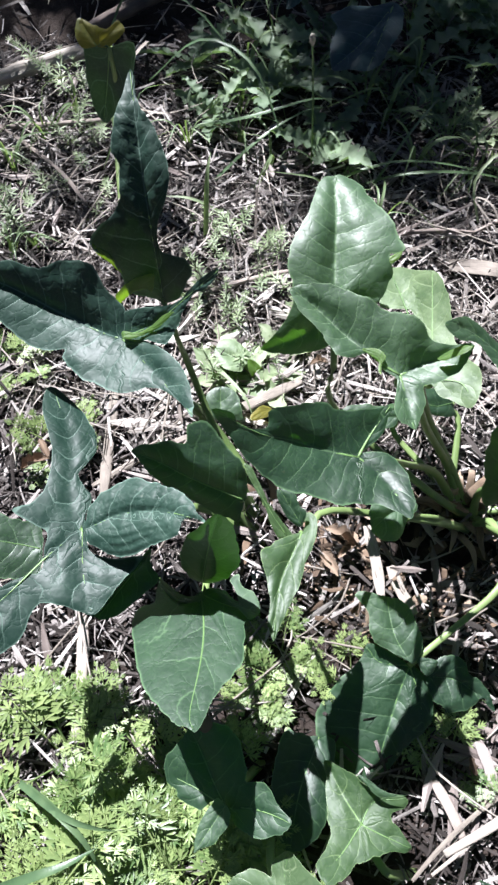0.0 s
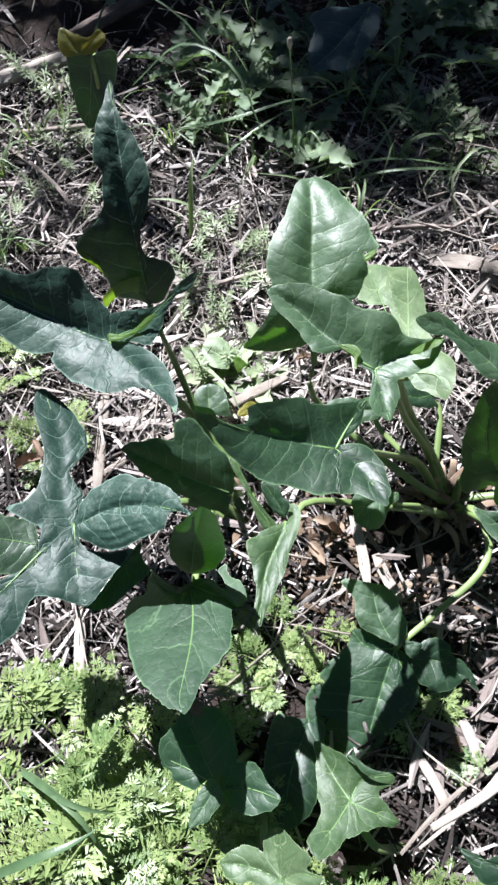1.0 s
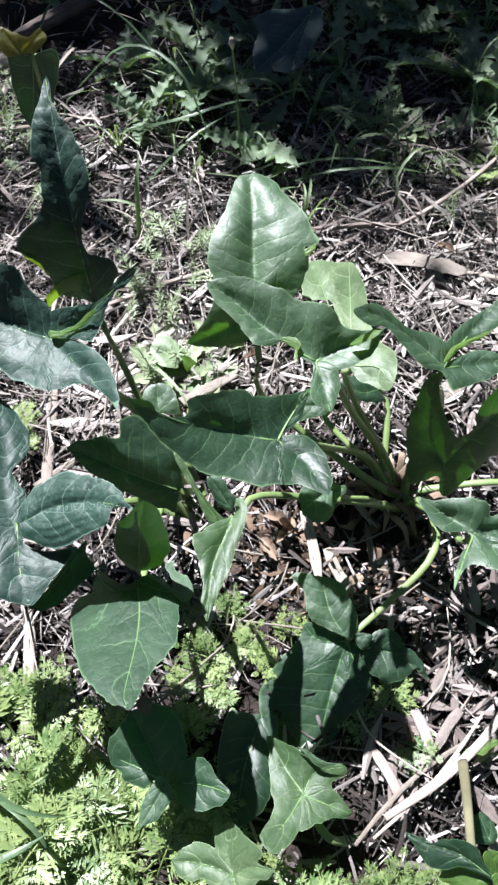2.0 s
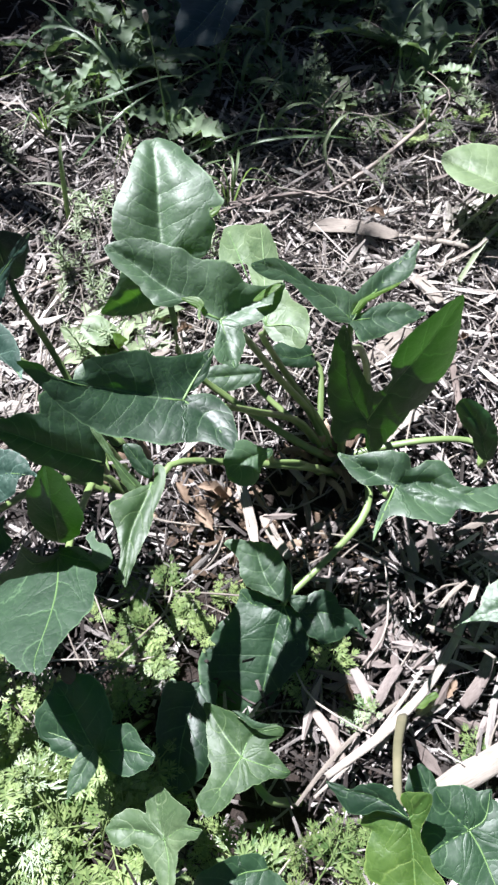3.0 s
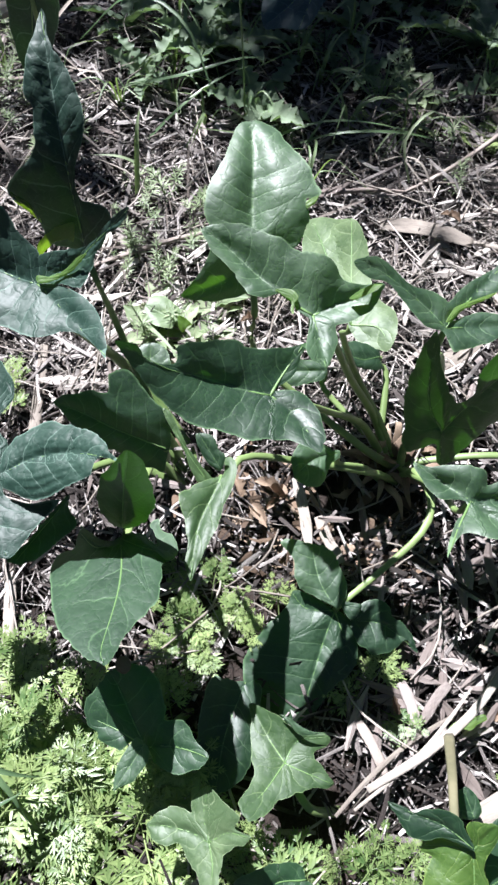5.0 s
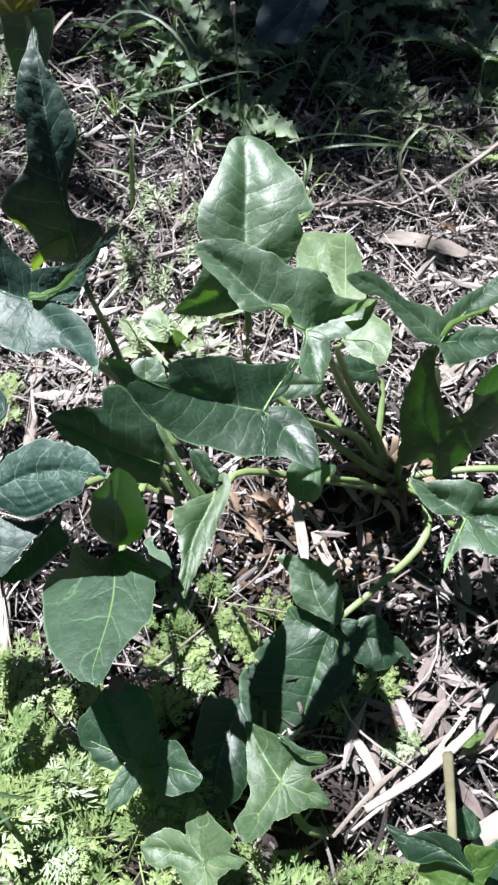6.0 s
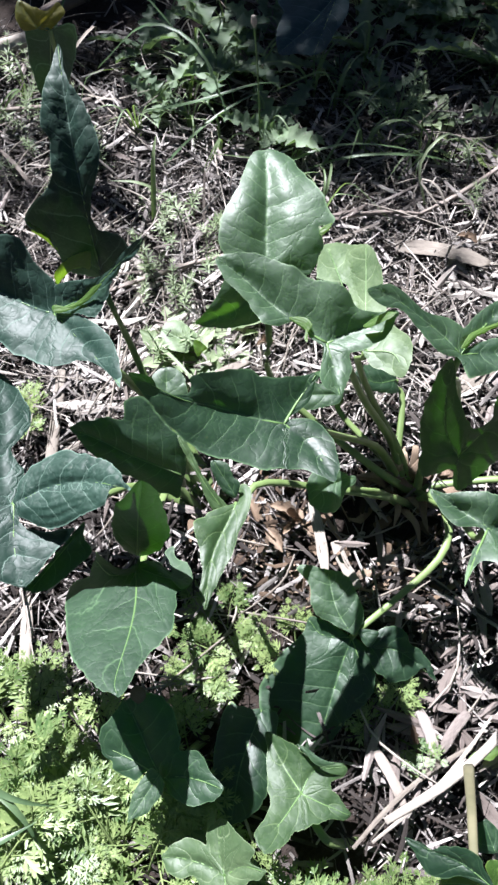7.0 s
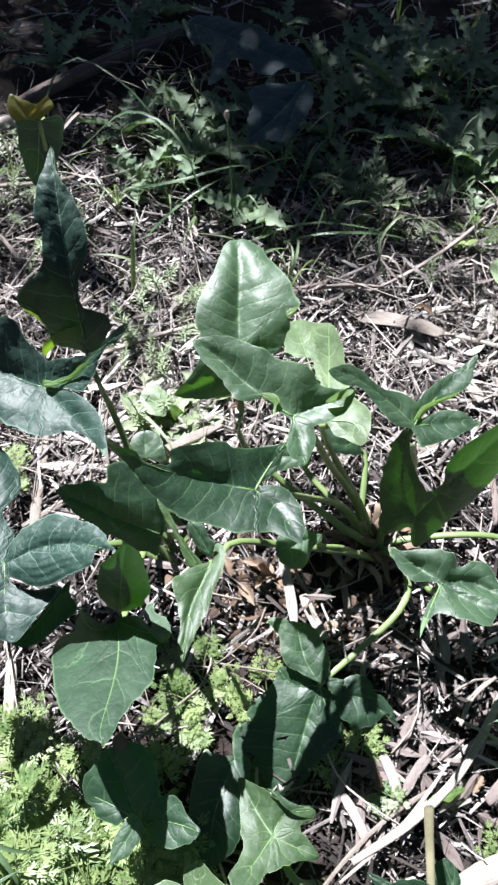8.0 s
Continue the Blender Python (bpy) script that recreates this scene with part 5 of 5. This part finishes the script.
plant_out(CHERVILS[3:], [(0.003, 0.160, 1, 0.004), (0.040, 0.158, 1, 0.004), (0.022, 0.120, 1, 0.004), (0.010, 0.095, 1, 0.004)], 54, 6, (0.5, 0.66))
plant_out(CHERVILS[3:], [(0.062, 0.118, 1, 0.004), (0.104, 0.135, 1, 0.004), (0.200, 0.046, 1, 0.004)], 53, 6, (0.65, 0.85))


def whorl_shape(seed, tiers, height):
    """A cleavers shoot: a square weak stem with rings of narrow leaves."""
    rng = random.Random(seed)
    pts = [np.array((0, 0, 0)), np.array((rng.uniform(-0.01, 0.01), rng.uniform(-0.01, 0.01), height * 0.5)), np.array((rng.uniform(-0.02, 0.02), rng.uniform(-0.02, 0.02), height))]
    path = glide(pts, 20)
    rings = []
    for t in range(tiers):
        u = 0.25 + 0.75 * t / (tiers - 1)
        p = path[int(u * 19)]
        size = 0.020 * (1 - 0.55 * (t / (tiers - 1)) ** 2)
        bits = []
        for i in range(7):
            a = 2 * math.pi * i / 7 + t * 0.4 + rng.uniform(-0.15, 0.15)
            rise = 0.15 + 0.5 * t / (tiers - 1) + rng.uniform(-0.15, 0.15)
            d = np.array((math.cos(a) * math.cos(rise), math.sin(a) * math.cos(rise), math.sin(rise)))
            up = np.array((-math.cos(a) * math.sin(rise), -math.sin(a) * math.sin(rise), math.cos(rise)))
            bits.append(lobe(p, d, up, size * rng.uniform(0.85, 1.15), size * 0.19))
        v, f, u = joined(bits)
        rings.append((v, [tuple(0 if i % 5 == 0 else i for i in q) for q in f], u))
    return tube(pts, (0.0012, 0.001, 0.0007), 4, 8), rings


def cleavers(seed, tiers, height):
    stem, rings = whorl_shape(seed, tiers, height)
    ob = thing("cleavers_weed", (0, 0, 0), "pale green weed with rings of narrow leaves", "weed", "whorled weeds")
    part("stem", stem, CLEAVER, ob)
    for r in rings:
        part("whorl", r, CLEAVER, ob)
    return ob


CLEAVERS = [cleavers(60 + i, n, h) for i, (n, h) in enumerate(((4, 0.05), (5, 0.07), (3, 0.03), (6, 0.085)))]
plant_out(CLEAVERS, [(-0.023, 0.66, 7, 0.018), (0.02, 0.61, 4, 0.02), (-0.25, 0.93, 7, 0.03), (-0.215, 0.86, 6, 0.03), (-0.03, 0.55, 5, 0.02), (-0.24, 0.76, 7, 0.035), (0.036, 0.65, 4, 0.02),
                     (-0.045, 0.60, 5, 0.02), (0.033, 0.49, 5, 0.012), (0.32, 0.885, 3, 0.01), (-0.30, 0.70, 6, 0.03), (-0.30, 0.58, 5, 0.03), (0.04, 0.45, 2, 0.02), (0.0, 0.47, 2, 0.02), (-0.14, 0.80, 4, 0.03),
                     (0.52, 0.82, 3, 0.02), (0.38, 0.72, 3, 0.04), (0.10, 0.56, 3, 0.03)], 70, 16, (0.55, 0.95))


def blade(points, width, rng):
    """A grass blade: folded along its middle, tapering to a point."""
    n = 12
    p = glide(points, n)
    tan = np.gradient(p, axis=0)
    verts, uvs = [], []
    tw = rng.uniform(-0.8, 0.8)
    for i in range(n):
        u = i / (n - 1)
        t = tan[i] / (np.linalg.norm(tan[i]) + 1e-9)
        s = np.cross(t, (0, 0, 1.0))
        s = s / (np.linalg.norm(s) + 1e-9)
        up = np.cross(s, t)
        a = tw * u
        s, up = s * math.cos(a) + up * math.sin(a), up * math.cos(a) - s * math.sin(a)
        w = width * (0.75 + 0.5 * u) * (1 - u ** 2.2) / 2 + 0.0002
        for k, h in ((-1, 0.35), (0, 0), (1, 0.35)):
            verts.append(p[i] + s * w * k + up * w * h)
            uvs.append((k * 0.5 + 0.5, u * 3))
    faces = [(i * 3 + j, i * 3 + j + 1, i * 3 + j + 4, i * 3 + j + 3) for i in range(n - 1) for j in (0, 1)]
    return verts, faces, uvs


def grass_tuft(seed, count, length, width):
    rng = random.Random(seed)
    ob = thing("grass_tuft", (0, 0, 0), "loose tuft of narrow green grass blades", "grass", "grass tufts")
    for i in range(count):
        a, ln, lean = rng.uniform(0, 6.28), length * rng.uniform(0.6, 1.15), rng.uniform(0.25, 0.9)
        d = np.array((math.cos(a), math.sin(a), 0))
        pts = [d * 0.003, d * ln * 0.3 * lean + (0, 0, ln * 0.45), d * ln * 0.75 * lean + (0, 0, ln * (0.75 - 0.35 * lean)), d * ln * (0.5 + 0.6 * lean) + (0, 0, ln * (0.8 - 0.75 * lean))]
        part("blade", blade(pts, width * rng.uniform(0.7, 1.2), rng), GRASS, ob)
    return ob


TUFTS = [grass_tuft(80 + i, n, ln, w) for i, (n, ln, w) in enumerate(((7, 0.11, 0.0034), (5, 0.09, 0.003), (8, 0.075, 0.0024)))]
plant_out(TUFTS, [(0.02, 0.98, 2, 0.02), (0.0, 0.93, 2, 0.03), (0.22, 0.84, 3, 0.05), (0.10, 0.82, 3, 0.05), (0.35, 0.86, 3, 0.06), (0.20, 1.05, 3, 0.08), (0.42, 1.05, 3, 0.08), (-0.18, 0.97, 2, 0.04),
                  (-0.30, 0.80, 3, 0.05), (0.55, 0.95, 4, 0.06), (0.30, 1.25, 4, 0.12), (0.55, 1.25, 4, 0.1), (-0.15, 1.28, 3, 0.08), (-0.25, 0.65, 2, 0.04), (0.14, 0.70, 2, 0.03), (0.02, 0.86, 2, 0.03), (0.14, 0.92, 3, 0.05), (0.28, 0.95, 3, 0.05), (0.06, 1.05, 3, 0.04), (0.48, 0.90, 2, 0.04), (-0.06, 0.80, 2, 0.03)], 90, 14, (0.7, 1.2))


def long_blade(points, width, mat, label, seed):
    ob = thing("grass_shoot", points[0], label, "grass", "single grass shoots")
    part("blade", blade(local(ob, points), width, random.Random(seed)), mat, ob)


long_blade([(-0.182, 0.032, 0.030), (-0.131, 0.007, 0.080), (-0.106, -0.001, 0.085), (-0.086, -0.004, 0.080)], 0.007, GRASS_DEEP, "broad green grass blade bent over feathery weeds", 1)
long_blade([(-0.190, -0.048, 0.050), (-0.150, -0.036, 0.080), (-0.122, -0.027, 0.085), (-0.100, -0.015, 0.080)], 0.009, GRASS_DEEP, "broad green grass blade bent over feathery weeds", 2)
long_blade([(-0.179, 0.030, 0.020), (-0.137, 0.010, 0.075), (-0.111, -0.011, 0.080), (-0.097, -0.036, 0.060)], 0.008, GRASS_DEEP, "broad green grass blade bent over feathery weeds", 3)
long_blade([(0.155, 0.755, 0.01), (0.22, 0.735, 0.05), (0.30, 0.735, 0.05), (0.36, 0.74, 0.03)], 0.005, GRASS_DEEP, "long arching green grass blade", 4)
long_blade([(0.16, 0.72, 0.01), (0.22, 0.79, 0.06), (0.27, 0.87, 0.05), (0.28, 0.90, 0.02)], 0.004, GRASS_DEEP, "long arching green grass blade", 5)
long_blade([(-0.03, 0.77, 0.01), (0.03, 0.80, 0.05), (0.09, 0.84, 0.06), (0.13, 0.86, 0.05)], 0.006, GRASS_DEEP, "long arching green grass blade", 6)
long_blade([(0.31, 0.69, 0.01), (0.30, 0.72, 0.05), (0.335, 0.75, 0.07), (0.37, 0.745, 0.04), (0.36, 0.72, 0.02)], 0.004, CLEAVER, "curled yellow-green grass blade", 7)
long_blade([(0.34, 0.66, 0.01), (0.32, 0.69, 0.04), (0.30, 0.70, 0.04), (0.33, 0.665, 0.02)], 0.004, PALE_STRAW, "curled dry grass blade", 8)
long_blade([(-0.04, 0.66, 0.01), (-0.035, 0.70, 0.08), (-0.03, 0.72, 0.10)], 0.007, GRASS, "upright broad green grass blade", 9)
long_blade([(-0.02, 0.71, 0.01), (-0.06, 0.715, 0.03), (-0.10, 0.72, 0.03)], 0.005, CLEAVER, "yellow-green grass blade lying on straw", 10)
long_blade([(-0.04, 0.47, 0.01), (-0.02, 0.45, 0.04), (0.01, 0.41, 0.05), (0.02, 0.39, 0.04)], 0.005, CLEAVER, "yellow-green grass blade lying on straw", 11)
long_blade([(0.42, 0.56, 0.01), (0.47, 0.58, 0.05), (0.53, 0.62, 0.05), (0.58, 0.62, 0.02)], 0.005, PALE_STRAW, "arching bleached grass blade", 12)
long_blade([(0.40, 0.53, 0.01), (0.45, 0.53, 0.04), (0.50, 0.56, 0.05), (0.56, 0.57, 0.02)], 0.004, PALE_STRAW, "arching bleached grass blade", 13)
long_blade([(-0.21, 0.94, 0.02), (-0.15, 1.05, 0.10), (-0.06, 1.0, 0.10), (0.02, 0.93, 0.04)], 0.004, GRASS_DEEP, "long arching green grass blade", 14)
long_blade([(0.60, 0.80, 0.01), (0.60, 0.86, 0.06), (0.64, 0.90, 0.08), (0.70, 0.88, 0.06)], 0.006, CLEAVER, "curled yellow-green grass blade", 15)


def lobed_leaf(rng, length, width, teeth=6, depth=0.5):
    """A toothed, wavy leaf along +x whose margin is cut into lobes."""
    n = teeth * 4
    verts, uvs, faces = [], [], []
    for i in range(n + 1):
        u = i / n
        env = math.sin(math.pi * min(1, u * 0.92 + 0.06)) ** 0.7
        cut = 1 - depth * (0.5 + 0.5 * math.cos(2 * math.pi * u * teeth)) ** 0.8
        z = length * 0.35 * (u - u * u) + 0.004
        for k in (-1, -0.5, 0, 0.5, 1):
            w = width * env * (cut * rng.uniform(0.62, 1.15) if abs(k) == 1 else min(cut, 0.75) * 1.1) / 2
            verts.append((u * length - abs(k) * width * 0.06, w * k, z + abs(k) * width * 0.12 + (rng.uniform(-1, 1) * 0.06) * width * abs(k) * min(1.0, 2 * depth)))
            uvs.append((k * 0.5 + 0.5, u))
    faces = [(i * 5 + j, i * 5 + j + 1, i * 5 + j + 6, i * 5 + j + 5) for i in range(n) for j in range(4)]
    return verts, faces, uvs


def thistle(seed, leaves, size):
    rng = random.Random(seed)
    ob = thing("lobed_weed", (0, 0, 0), "low weed with jagged lobed grey-green leaves", "weed", "lobed weeds")
    for i in range(leaves):
        m = pose(0, 0, 0.004, rng.uniform(-20, 20), -rng.uniform(5, 40), 360 / leaves * i + rng.uniform(-25, 25))
        part("leaf", moved(lobed_leaf(rng, size * rng.uniform(0.7, 1.15), size * 0.46, rng.randrange(6, 8), 0.6), m), THISTLE, ob)
    return ob


THISTLES = [thistle(100 + i, n, s) for i, (n, s) in enumerate(((6, 0.085), (5, 0.075), (7, 0.100), (5, 0.065)))]
plant_out(THISTLES, [(0.032, 1.021, 1, 0.01), (-0.028, 0.894, 1, 0.01), (0.067, 0.945, 1, 0.01), (0.115, 0.825, 1, 0.01), (0.249, 0.994, 1, 0.01), (0.437, 0.966, 1, 0.01), (0.487, 1.137, 1, 0.01), (0.382, 1.089, 1, 0.01),
                     (0.36, 1.217, 1, 0.02), (0.526, 1.186, 1, 0.01), (0.49, 0.88, 1, 0.01), (-0.05, 0.985, 1, 0.01)], 111, 8, (1.05, 1.4))
plant_out(THISTLES, [(0.27, 0.93, 2, 0.03), (0.50, 1.09, 2, 0.03), (0.37, 1.01, 2, 0.04), (0.12, 1.03, 2, 0.03),
                     (0.30, 1.15, 3, 0.06), (0.45, 1.25, 3, 0.07), (0.62, 1.15, 3, 0.06), (0.20, 1.30, 3, 0.06), (0.64, 1.0, 2, 0.04), (-0.05, 1.35, 2, 0.05), (0.20, 0.95, 2, 0.03), (-0.18, 1.26, 2, 0.05)], 110, 10, (0.7, 1.1))


def ovate_weed(seed):
    rng = random.Random(seed)
    ob = thing("small_weed", (0, 0, 0), "small weed with smooth oval green leaves", "weed", "small oval weeds")
    for i in range(5):
        m = pose(0, 0, 0.004, rng.uniform(-15, 15), -rng.uniform(4, 32), 72 * i + rng.uniform(-20, 20))
        part("leaf", moved(lobed_leaf(rng, 0.040 * rng.uniform(0.7, 1.2), 0.019, 2, 0.05), m), CLEAVER, ob)
    return ob


OVATES = [ovate_weed(120), ovate_weed(121)]
plant_out(OVATES, [(0.516, 0.82, 2, 0.02), (0.34, 0.85, 2, 0.02), (0.005, 0.475, 3, 0.012), (0.035, 0.455, 3, 0.012), (-0.012, 0.44, 2, 0.012), (0.055, 0.49, 2, 0.01), (-0.30, 0.50, 3, 0.03), (0.33, 0.90, 2, 0.02)], 130, 10, (0.7, 1.2))


def dead_leaf(place, size, turn, seed, label):
    """A withered leaf, curled up at its edges, lying on the litter."""
    rng = random.Random(seed)
    ob = thing("dead_leaf", place, label, "dead leaf", "dead leaves")
    v, f, u = lobed_leaf(rng, size, size * 0.5, 3, 0.25)
    v = [(x, y, z + 14 * y * y / size * 0.5 + rng.uniform(-1, 1) * size * 0.015) for x, y, z in v]
    part("blade", moved((v, f, u), pose(0, 0, 0, rng.uniform(-15, 15), rng.uniform(-10, 10), turn)), SHEATH, ob)


for place, size, turn in (((0.090, 0.242, 0.020), 0.045, -60), ((0.105, 0.236, 0.020), 0.04, 40), ((0.118, 0.250, 0.020), 0.05, 150), ((0.078, 0.250, 0.020), 0.04, 110), ((0.10, 0.262, 0.018), 0.05, -30), ((0.115, 0.245, 0.016), 0.035, 70), ((-0.225, 0.335, 0.018), 0.05, 20), ((-0.20, 0.35, 0.02), 0.035, 120), ((0.085, 0.462, 0.022), 0.035, 10),
                          ((0.30, 0.03, 0.02), 0.03, 50), ((0.215, 0.04, 0.02), 0.025, 100), ((0.42, 0.42, 0.02), 0.03, 200), ((0.36, 0.61, 0.02), 0.04, 150)):
    dead_leaf(place, size * 0.65, turn, int(size * 1000 + turn), "small curled reddish-brown withered leaf on the litter")


def bud_shoot():
    """A thin upright shoot with a pale closed bud on its end."""
    ob = thing("budding_shoot", (0.10, 0.80, 0.0), "thin green shoot with a small white bud", "weed")
    part("stem", tube(local(ob, [(0.10, 0.80, 0.0), (0.096, 0.80, 0.10), (0.090, 0.795, 0.185)]), (0.0013, 0.0011, 0.001), 6, 10), GRASS, ob)
    part("bud", tube(local(ob, [(0.090, 0.795, 0.184), (0.0895, 0.7948, 0.190), (0.089, 0.7945, 0.198)]), (0.0012, 0.0040, 0.0026), 8, 8), PALE_STRAW, ob, "small whitish bud")


bud_shoot()
long_blade([(-0.16, 0.888, 0.01), (-0.156, 0.892, 0.07), (-0.135, 0.90, 0.10), (-0.118, 0.93, 0.10), (-0.128, 0.95, 0.07)], 0.006, PALE_STRAW, "curled bleached dead grass blade", 16)
long_blade([(-0.15, 0.90, 0.02), (-0.10, 0.875, 0.03), (-0.05, 0.895, 0.03)], 0.004, PALE_STRAW, "curled bleached dead grass blade", 17)
long_blade([(-0.13, 0.955, 0.02), (-0.05, 0.93, 0.10), (0.02, 0.88, 0.10), (0.06, 0.80, 0.05)], 0.006, GRASS_DEEP, "long arching green grass blade", 18)
long_blade([(-0.06, 0.86, 0.02), (0.02, 0.83, 0.06), (0.10, 0.85, 0.07), (0.15, 0.87, 0.05)], 0.008, GRASS_DEEP, "long arching green grass blade", 19)
long_blade([(0.10, 0.74, 0.02), (0.20, 0.755, 0.05), (0.30, 0.74, 0.05), (0.35, 0.73, 0.02)], 0.007, GRASS_DEEP, "long arching green grass blade", 20)
long_blade([(0.295, 0.096, 0.03), (0.325, 0.072, 0.05), (0.352, 0.048, 0.05), (0.375, 0.028, 0.03)], 0.004, PALE_STRAW, "bent bleached grass blade", 22)
long_blade([(0.43, 0.50, 0.02), (0.48, 0.55, 0.05), (0.55, 0.585, 0.05), (0.62, 0.60, 0.03)], 0.007, CLEAVER, "arching pale green grass blade", 21)

# ---- unseen shrub, added beyond the view so its crown shades the far ground ----
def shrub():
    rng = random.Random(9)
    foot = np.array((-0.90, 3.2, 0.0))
    ob = thing("shrub", tuple(foot), "unseen leafy shrub added to shade the ground behind the arums", "shrub")
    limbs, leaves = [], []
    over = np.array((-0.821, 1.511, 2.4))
    # Each spot is where a leaf cluster's shade should fall on the ground.
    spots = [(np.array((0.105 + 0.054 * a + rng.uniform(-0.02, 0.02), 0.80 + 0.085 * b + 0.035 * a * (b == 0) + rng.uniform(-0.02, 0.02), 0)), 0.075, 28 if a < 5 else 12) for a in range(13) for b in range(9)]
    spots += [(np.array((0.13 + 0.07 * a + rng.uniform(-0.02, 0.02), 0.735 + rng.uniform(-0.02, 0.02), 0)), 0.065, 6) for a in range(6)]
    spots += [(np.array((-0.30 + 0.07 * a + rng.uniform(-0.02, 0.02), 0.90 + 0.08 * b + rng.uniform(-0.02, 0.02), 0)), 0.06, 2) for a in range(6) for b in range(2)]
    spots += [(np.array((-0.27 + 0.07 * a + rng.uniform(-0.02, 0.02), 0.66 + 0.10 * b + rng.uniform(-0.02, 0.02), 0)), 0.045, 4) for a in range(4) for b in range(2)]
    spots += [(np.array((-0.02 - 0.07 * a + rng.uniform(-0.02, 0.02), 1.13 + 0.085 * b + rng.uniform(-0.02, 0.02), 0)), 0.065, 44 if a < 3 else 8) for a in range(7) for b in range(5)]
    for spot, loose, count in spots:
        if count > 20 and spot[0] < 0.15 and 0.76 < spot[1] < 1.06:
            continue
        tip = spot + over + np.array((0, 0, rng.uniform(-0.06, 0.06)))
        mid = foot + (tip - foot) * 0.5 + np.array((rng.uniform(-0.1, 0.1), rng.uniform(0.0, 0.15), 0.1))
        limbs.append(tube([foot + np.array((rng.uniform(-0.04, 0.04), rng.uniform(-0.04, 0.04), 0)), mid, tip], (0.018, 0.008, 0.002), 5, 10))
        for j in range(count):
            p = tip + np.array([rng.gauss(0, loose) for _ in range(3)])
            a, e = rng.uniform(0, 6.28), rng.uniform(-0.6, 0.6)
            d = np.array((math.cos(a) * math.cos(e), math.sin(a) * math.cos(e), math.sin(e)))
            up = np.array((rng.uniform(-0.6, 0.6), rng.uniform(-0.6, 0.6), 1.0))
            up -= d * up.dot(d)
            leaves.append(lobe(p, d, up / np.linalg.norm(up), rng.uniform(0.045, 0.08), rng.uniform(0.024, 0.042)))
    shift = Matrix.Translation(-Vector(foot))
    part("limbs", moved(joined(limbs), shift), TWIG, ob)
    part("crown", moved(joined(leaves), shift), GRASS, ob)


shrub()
